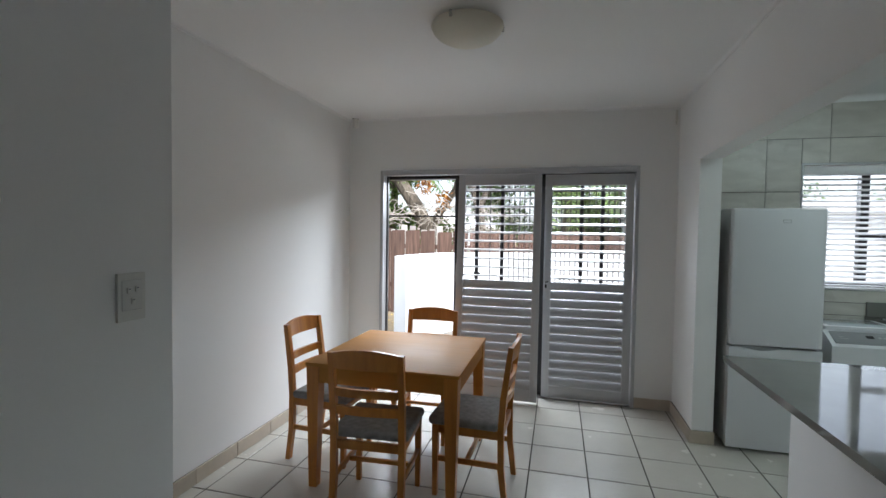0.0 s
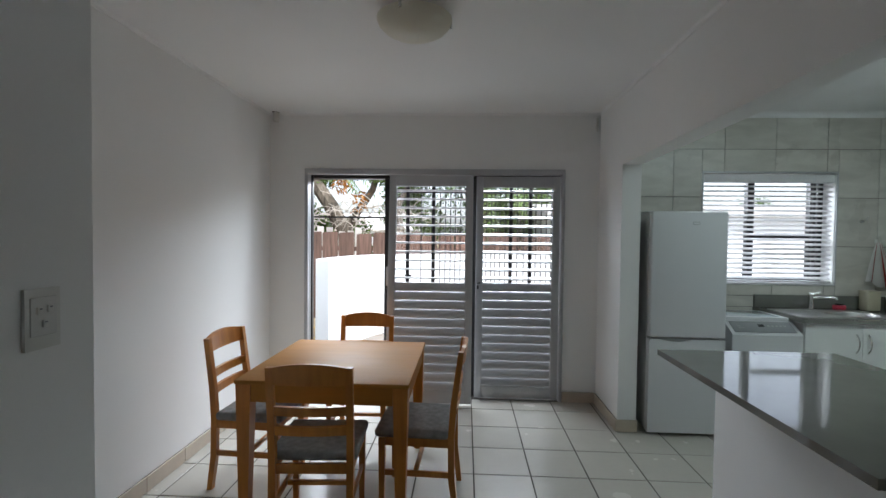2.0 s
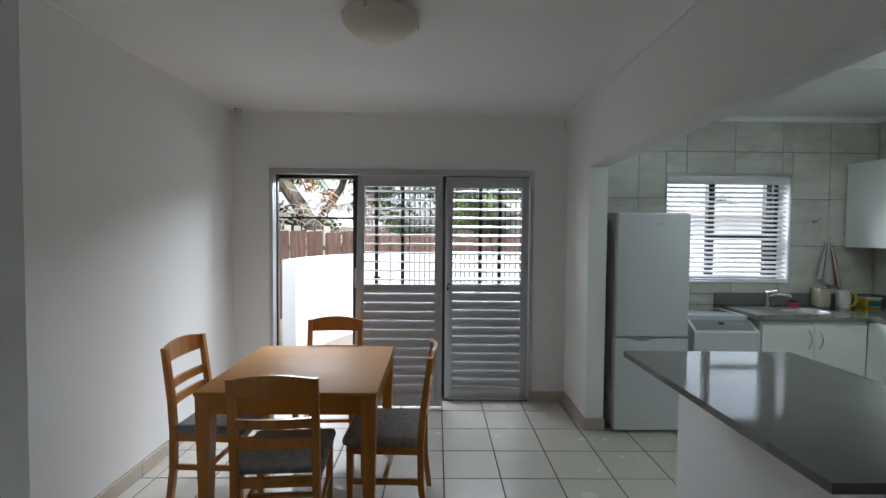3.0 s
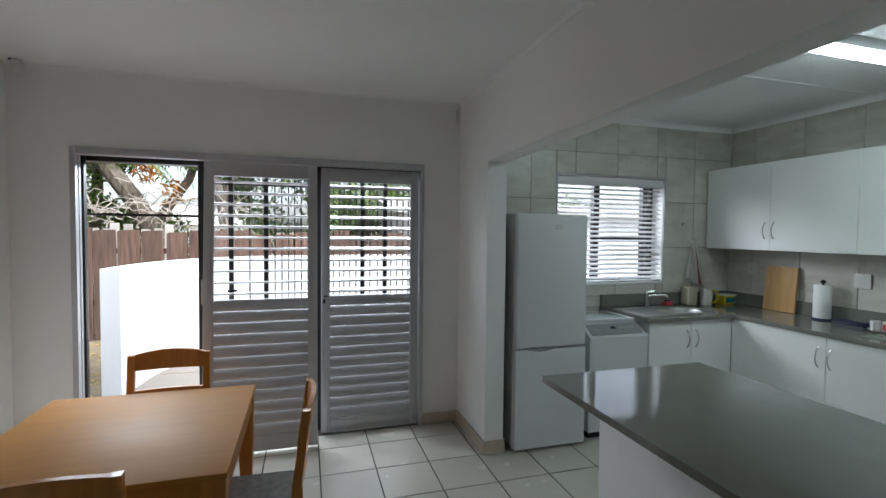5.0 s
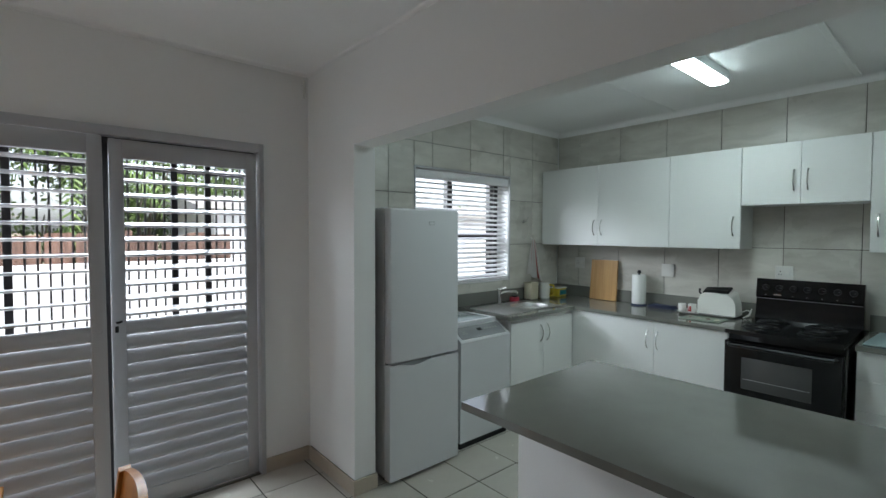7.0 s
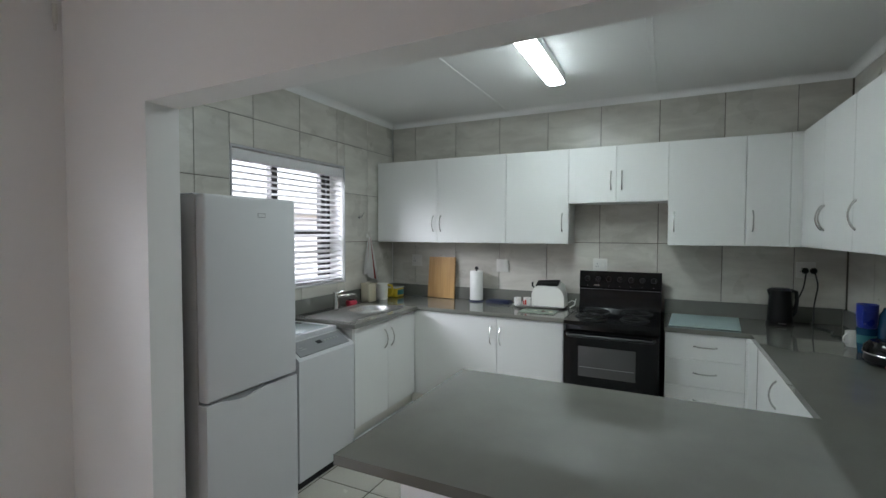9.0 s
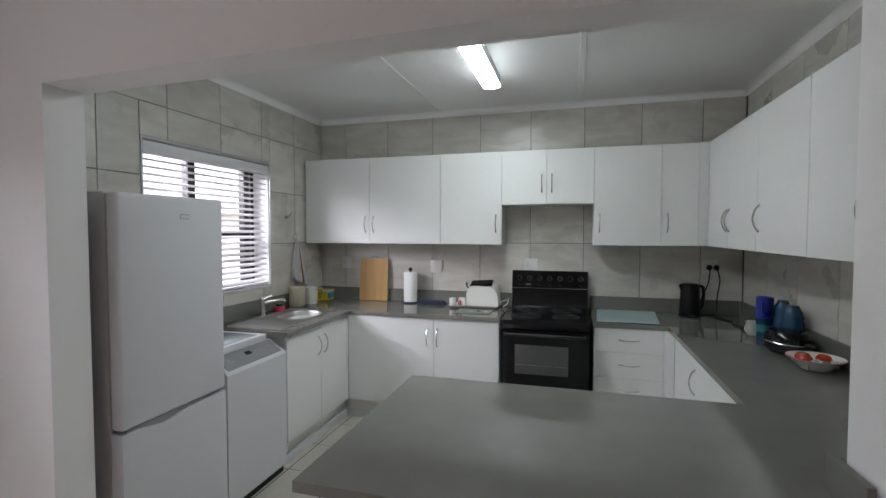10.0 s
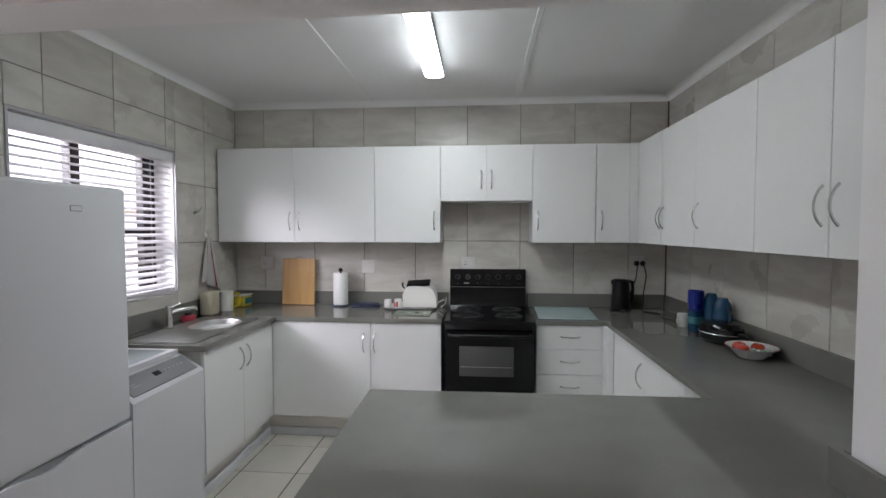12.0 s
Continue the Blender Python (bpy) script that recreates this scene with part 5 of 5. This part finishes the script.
part("band", L([(0.0402, 0.05), (0.042, 0.095)], seg=26), TEAL, tum, "bright turquoise band")
part("rim", L([(0.0422, 0.095), (0.044, 0.13), (0.041, 0.13), (0.038, 0.02), (0, 0.02)], seg=26), TEALBL, tum)
mug("mug", "blue plastic mug stacked on the tumbler", 3.29, 3.585, 0.045, 0.125, BLUE, 150, Z + 0.131)


def bottle(x, y, h, r, body, label):
    b = thing("plastic_jug", label, "jug", pose(x, y, Z), group="blue plastic jugs")
    part("body", L([(0, 0), (r * 0.95, 0), (r, 0.01), (r, h * 0.6), (r * 0.85, h * 0.68), (r * 0.9, h * 0.75), (r * 0.8, h * 0.9), (r * 0.55, h), (0, h)], seg=28), body, b)
    part("lid", L([(r * 0.58, h * 0.985), (r * 0.5, h + 0.012), (0, h + 0.014)], seg=24), body, b)
    part("grip", S([(-r + 0.004, 0, h * 0.75), (-r - 0.03, 0, h * 0.7), (-r - 0.03, 0, h * 0.3), (-r + 0.004, 0, h * 0.22)], 0.008, 8), body, b)
    return b


bottle(3.27, 3.50, 0.23, 0.052, TEALBL, "teal-blue plastic jug with a ribbed neck")
bottle(3.13, 3.505, 0.222, 0.055, TEALBL, "dark blue plastic jug beside the wall")
sm_ = on_top("sandwich_maker", "black round-ended sandwich maker with a chrome edge", "sandwich maker", 3.0, 3.575, 20)
part("base", L([(0, 0.006), (0.1, 0.006), (0.122, 0.024), (0.118, 0.055), (0, 0.055)], seg=32, sy=0.8), BLACKPL, sm_)
part("lid", L([(0.124, 0.062), (0.12, 0.09), (0.095, 0.115), (0, 0.125)], seg=32, sy=0.8), BLACK, sm_)
part("edge", L([(0.124, 0.0555), (0.127, 0.0585), (0.124, 0.062)], seg=32, sy=0.8), CHROME, sm_, "chrome edge")
part("handle", S([(-0.11, 0, 0.058), (-0.15, 0, 0.062), (-0.165, 0, 0.056)], [0.02, 0.018, 0.012], 10, flat=0.7), BLACKPL, sm_)
pan = on_top("small_pan", "small dark frying pan lying by the wall", "pan", 2.80, 3.515, 10)
part("dish", L([(0, 0.002), (0.075, 0.002), (0.095, 0.035), (0.092, 0.035), (0.073, 0.006), (0, 0.006)], seg=30), BLACKPL, pan)
part("handle", S([(0.09, 0, 0.03), (0.17, 0, 0.045), (0.24, 0, 0.05)], [0.009, 0.008, 0.01], 8, flat=0.6), BLACKPL, pan)
BX, BY = 2.70, 3.58
fb = on_top("fruit_bowl", "shallow white divided bowl holding tomatoes", "bowl", BX, BY)
part("bowl", L([(0, 0.0), (0.058, 0.0), (0.062, 0.003), (0.102, 0.047), (0.114, 0.052), (0.114, 0.055), (0.1, 0.051), (0.06, 0.008), (0, 0.007)], seg=40), CERAM, fb)
part("rim_line", L([(0.1125, 0.0552), (0.115, 0.0555), (0.116, 0.0535)], seg=40), PINK, fb, "thin red rim line")
for k in range(3):
    part("divider", B(0.0, 0.09, -0.002, 0.002, 0.008, 0.044, bevel=0.001, seg=1), CERAM, fb, m=pose(0, 0, 0, 0, 0, 120 * k + 20))
tom = thing("tomato", "red tomato in the bowl", "tomato", pose(BX + 0.05, BY + 0.03, Z + 0.0155), group="tomatoes in the bowl")
part("flesh", L([(0, 0.002), (0.018, 0.0), (0.03, 0.012), (0.033, 0.027), (0.025, 0.042), (0.009, 0.047), (0, 0.045)], seg=22), REDFR, tom)
part("stalk", L([(0.005, 0.045), (0.003, 0.05), (0, 0.05)], seg=6), GREENFR, tom)
copy_thing(tom, pose(BX - 0.005, BY + 0.045, Z + 0.0165, 8, 0, 70))
copy_thing(tom, pose(BX + 0.02, BY - 0.04, Z + 0.0165, -6, 8, 160))
pk = thing("small_packet", "small green and white packet in the bowl", "packet", pose(BX - 0.06, BY - 0.005, Z + 0.03, 12, 8, 40))
part("wrapper", B(-0.026, 0.026, -0.018, 0.018, 0, 0.02, bevel=0.006), GREENFR, pk)
part("stripe", B(-0.008, 0.008, -0.0185, 0.0185, 0.0, 0.0205, bevel=0.003), CERAM, pk)

# ---- beside the sink ----
sp = on_top("dish_scourer", "pink dish scourer with a dark sponge", "sponge", 3.36, 6.965)
part("holder", L([(0, 0), (0.04, 0), (0.048, 0.02), (0.044, 0.04), (0, 0.042)], seg=22), PINK, sp)
part("sponge", soften(B(-0.025, 0.025, -0.018, 0.018, 0.036, 0.056), 0.007, 3), COIL, sp, "dark scouring pad")
jug = on_top("plastic_jug", "cloudy plastic container behind the sink", "container", 3.60, 6.955)
part("body", soften(B(-0.055, 0.055, -0.05, 0.05, 0, 0.165), 0.014, 3), CREAM, jug)
part("rim", soften(B(-0.057, 0.057, -0.052, 0.052, 0.158, 0.17), 0.004, 2), CREAM, jug)
wj = on_top("measuring_jug", "white jug with a yellow handle", "jug", 3.78, 6.93, -60)
part("body", L([(0, 0), (0.05, 0), (0.052, 0.02), (0.056, 0.15), (0.053, 0.15), (0.048, 0.02), (0, 0.01)], seg=26), WHITEPL, wj)
part("handle", S([(0.05, -0.01, 0.135), (0.09, -0.012, 0.13), (0.1, -0.012, 0.08), (0.085, -0.012, 0.035), (0.052, -0.01, 0.025)], 0.011, 10), YELLOW, wj, "yellow handle")
tubx = on_top("plastic_tub", "small clear tub with yellow and blue sides", "tub", 4.0, 6.92)
part("body", soften(B(-0.07, 0.07, -0.055, 0.055, 0, 0.085), 0.012, 3), YELLOW, tubx)
part("label_band", B(-0.05, 0.065, -0.0572, 0.0572, 0.02, 0.07, bevel=0.002), TEAL, tubx, "pale blue label band")
part("lid", soften(B(-0.075, 0.075, -0.06, 0.06, 0.085, 0.097), 0.004, 2), CERAM, tubx, "white lid")
hook = thing("wall_hook", "small chrome hook on the tiles", "hook", pose(3.588, NORTH - 0.001, 1.665))
part("plate", L([(0, 0.012), (0.012, 0.01), (0.016, 0)], seg=16), CHROME, hook, m=pose(0, 0, 0, 90))
part("arm", S([(0, -0.01, 0), (0.012, -0.03, 0.01), (0.03, -0.035, 0.045)], [0.004, 0.004, 0.003], 8), CHROME, hook)
hook2 = thing("wall_hook", "small white adhesive hook holding a tea towel", "hook", pose(3.71, NORTH - 0.001, 1.49))
part("plate", B(-0.012, 0.012, -0.006, 0, -0.015, 0.02, bevel=0.003), WHITEPL, hook2)
part("arm", S([(0, -0.004, -0.004), (0, -0.018, -0.008), (0, -0.02, 0.004)], 0.003, 8), WHITEPL, hook2)
towel = thing("tea_towel", "white tea towel with red stripes hanging from a hook", "towel", pose(3.71, NORTH - 0.02, 1.485))
bm = bmesh.new()
stripe = bmesh.new()
NZ, NX = 16, 14
def towel_pt(i, j):
    v, u = j / NZ, i / NX * 2 - 1
    half = 0.014 + 0.115 * v ** 0.75
    x = u * half + 0.03 * v
    y = -0.012 - 0.016 * v * math.cos(u * 9 + 1.0 * v) - 0.02 * v * (1 - abs(u))
    z = -0.4 * v + 0.05 * v * (0.3 - u) * v + 0.015 * math.sin(u * 7) * v
    return x, y, z


grid = [[bm.verts.new(towel_pt(i, j)) for i in range(NX + 1)] for j in range(NZ + 1)]
for j in range(NZ):
    for i in range(NX):
        if i not in (2, 9, 12):
            bm.faces.new((grid[j][i], grid[j][i + 1], grid[j + 1][i + 1], grid[j + 1][i]))
bmesh.ops.solidify(bm, geom=bm.faces[:], thickness=0.003)
part("cloth", bm, CLOTH, towel, smooth=60)
for i in (2, 9, 12):
    sb = bmesh.new()
    cols = [[sb.verts.new(towel_pt(q, j)) for q in (i, i + 1)] for j in range(NZ + 1)]
    for j in range(NZ):
        sb.faces.new((cols[j][0], cols[j][1], cols[j + 1][1], cols[j + 1][0]))
    bmesh.ops.solidify(sb, geom=sb.faces[:], thickness=0.003)
    part("stripe", sb, REDCL, towel, "red woven stripe", smooth=60)

# ---- tiles: skirting, walls, floor ----
def lay(parent, name, mat, cuts_a, cuts_b, put, gap, thick, bevel=0.0012):
    """Tiles between grid lines; put(a, b) gives the pose of a tile whose corner is at (a, b)."""
    cache = {}
    for a0, a1 in zip(cuts_a, cuts_a[1:]):
        for b0, b1 in zip(cuts_b, cuts_b[1:]):
            w, h = round(a1 - a0 - gap, 4), round(b1 - b0 - gap, 4)
            if w < 0.01 or h < 0.01:
                continue
            if (w, h) not in cache:
                bm = box(bmesh.new(), 0, w, -thick, 0, 0, h, bevel=bevel, seg=1)
                cache[(w, h)] = mesh_of(bm, mat, 35)
            piece(name, cache[(w, h)], parent, put(a0 + gap / 2, b0 + gap / 2))


def steps(lo, hi, start, step):
    k0 = math.ceil((lo - start) / step + 1e-6)
    out, v = [lo], start + k0 * step
    while v < hi - 0.004:
        out.append(v)
        v += step
    return out + [hi]


base_n = structure("baseboard_north", B(1.026, 1.319, 7.044, 7.05, 0, 0.09), GROUT, "beige tile skirting beside the door", "baseboard")
lay(base_n, "tile", STILE, [1.027, 1.319], [0.0, 0.094], lambda a, b: pose(a, 7.044, b), 0.002, 0.01)
base_nw = structure("baseboard_north_left", B(WEST, -1.346, 7.044, 7.05, 0, 0.09), GROUT, "beige tile skirting in the corner", "baseboard")
lay(base_nw, "tile", STILE, [WEST + 0.011, -1.346], [0.0, 0.094], lambda a, b: pose(a, 7.044, b), 0.002, 0.01)
base_w = structure("baseboard_west", B(WEST, WEST + 0.006, 3.92, 7.04, 0, 0.09), GROUT, "beige tile skirting along the dining room wall", "baseboard")
lay(base_w, "tile", STILE, steps(3.92, 7.04, 5.37, 0.36), [0.0, 0.094], lambda a, b: pose(WEST + 0.006, a, b, 0, 0, 90), 0.004, 0.01)
base_e = structure("baseboard_divider", B(1.324, 1.33, 6.445, 7.03, 0, 0.09), GROUT, "beige tile skirting on the pillar", "baseboard")
lay(base_e, "tile", STILE, [6.435, 6.76, 7.034], [0.0, 0.094], lambda a, b: pose(1.314, a, b, 0, 0, 90), 0.003, 0.01)
base_p = structure("baseboard_pillar", B(1.33, 1.473, 6.439, 6.445, 0, 0.09), GROUT, "beige tile skirting round the pillar end", "baseboard")
lay(base_p, "tile", STILE, [1.314, 1.48], [0.0, 0.094], lambda a, b: pose(a, 6.439, b), 0.002, 0.01)
base_s = structure("baseboard_entry", B(-0.74, -0.734, -2.2, 3.91, 0, 0.1), STILE, "beige tile skirting along the passage", "baseboard")

ROWS_Z = [0.9, 1.0, 1.443, 1.868, 2.29, 2.566]
xs = steps(1.474, EAST - 0.004, EAST - 0.437 * 7, 0.437)
wt = NORTH + 0.008
for k, (z0, z1) in enumerate(zip(ROWS_Z, ROWS_Z[1:])):
    spans = [xs] if z1 <= 1.01 or z0 >= 2.2 else None
    if spans is None:
        left = [x for x in xs if x < 2.2] + [2.222]
        right = [3.383] + [x for x in xs if x > 3.4]
        if z0 < 1.11:
            lay(wall_north, "tile", WTILE, left, [z0, z1], lambda a, b: pose(a, wt, b), 0.005, 0.008)
            lay(wall_north, "tile", WTILE, right, [z0, z1], lambda a, b: pose(a, wt, b), 0.005, 0.008)
            lay(wall_north, "tile", WTILE, [2.222] + [x for x in xs if 2.24 < x < 3.36] + [3.383], [z0, 1.097], lambda a, b: pose(a, wt, b), 0.005, 0.008)
        else:
            lay(wall_north, "tile", WTILE, left, [z0, z1], lambda a, b: pose(a, wt, b), 0.005, 0.008)
            lay(wall_north, "tile", WTILE, right, [z0, z1], lambda a, b: pose(a, wt, b), 0.005, 0.008)
            if z1 > 2.2:
                lay(wall_north, "tile", WTILE, [2.222] + [x for x in xs if 2.24 < x < 3.36] + [3.383], [2.095, z1], lambda a, b: pose(a, wt, b), 0.005, 0.008)
    else:
        lay(wall_north, "tile", WTILE, xs, [z0, z1], lambda a, b: pose(a, wt, b), 0.005, 0.008)
part("grout_bed", B(1.474, 2.222, NORTH + 0.0065, NORTH + 0.0078, 0.0, 2.57), WGROUT, wall_north)
part("grout_bed", B(3.383, EAST, NORTH + 0.0065, NORTH + 0.0078, 0.0, 2.57), WGROUT, wall_north)
part("grout_bed", B(2.222, 3.383, NORTH + 0.0065, NORTH + 0.0078, 0.0, 1.1), WGROUT, wall_north)
part("grout_bed", B(2.222, 3.383, NORTH + 0.0065, NORTH + 0.0078, 2.093, 2.57), WGROUT, wall_north)
lay(wall_north, "tile", WTILE, xs, [0.0, 0.45, 0.9], lambda a, b: pose(a, wt, b), 0.005, 0.008)
ys = steps(SOUTH + 0.004, NORTH - 0.004, NORTH - 0.265 - 0.437 * 8, 0.437)
for z0, z1 in ((0.9, 1.443), (1.443, 1.868), (1.868, 2.12), (2.12, 2.566)):
    lay(wall_east, "tile", WTILE, ys, [z0, z1], lambda a, b: pose(EAST, a, b, 0, 0, 90), 0.005, 0.008)
xs2 = steps(1.474, EAST - 0.004, EAST - 0.437 * 7 - 0.01, 0.437)
for z0, z1 in ((0.9, 1.443), (1.443, 1.868), (1.868, 2.12), (2.12, 2.566)):
    lay(wall_south, "tile", WTILE, xs2, [z0, z1], lambda a, b: pose(a, SOUTH, b), 0.005, 0.008)

TX, TY, TS, TD = 0.211, 6.083, 0.358, 0.366
fx = steps(-0.739, 1.329, TX, TS)
cache = {}
def floor_tiles(x0, x1, y0, y1):
    for a0, a1 in zip(*(lambda c: (c, c[1:]))(steps(x0, x1, TX, TS))):
        for b0, b1 in zip(*(lambda c: (c, c[1:]))(steps(y0, y1, TY, TD))):
            w, d = round(a1 - a0 - 0.008, 3), round(b1 - b0 - 0.008, 3)
            if w < 0.01 or d < 0.01:
                continue
            if (w, d) not in cache:
                cache[(w, d)] = mesh_of(box(bmesh.new(), 0, w, 0, d, -0.006, 0.0, bevel=0.0015, seg=1), FTILE, 35)
            piece("tile", cache[(w, d)], floor, pose(a0 + 0.004, b0 + 0.004, 0))


EDGE = TY - 6 * TD
floor_tiles(WEST + 0.001, 4.15, EDGE, 7.049)
floor_tiles(-0.739, 1.329, EDGE - 3 * TD, EDGE)
bm = bmesh.new()
for a0, a1 in zip(fx, fx[1:]):
    for b0, b1 in zip(*(lambda c: (c, c[1:]))(steps(0.9, EDGE - 3 * TD, TY, TD))):
        if a1 - a0 > 0.02 and b1 - b0 > 0.02:
            box(bm, a0 + 0.003, a1 - 0.003, b0 + 0.003, b1 - 0.003, -0.006, 0.0)
rest = part("tile_field", bm, FTILE, floor)
rest["kind"] = "stuff"
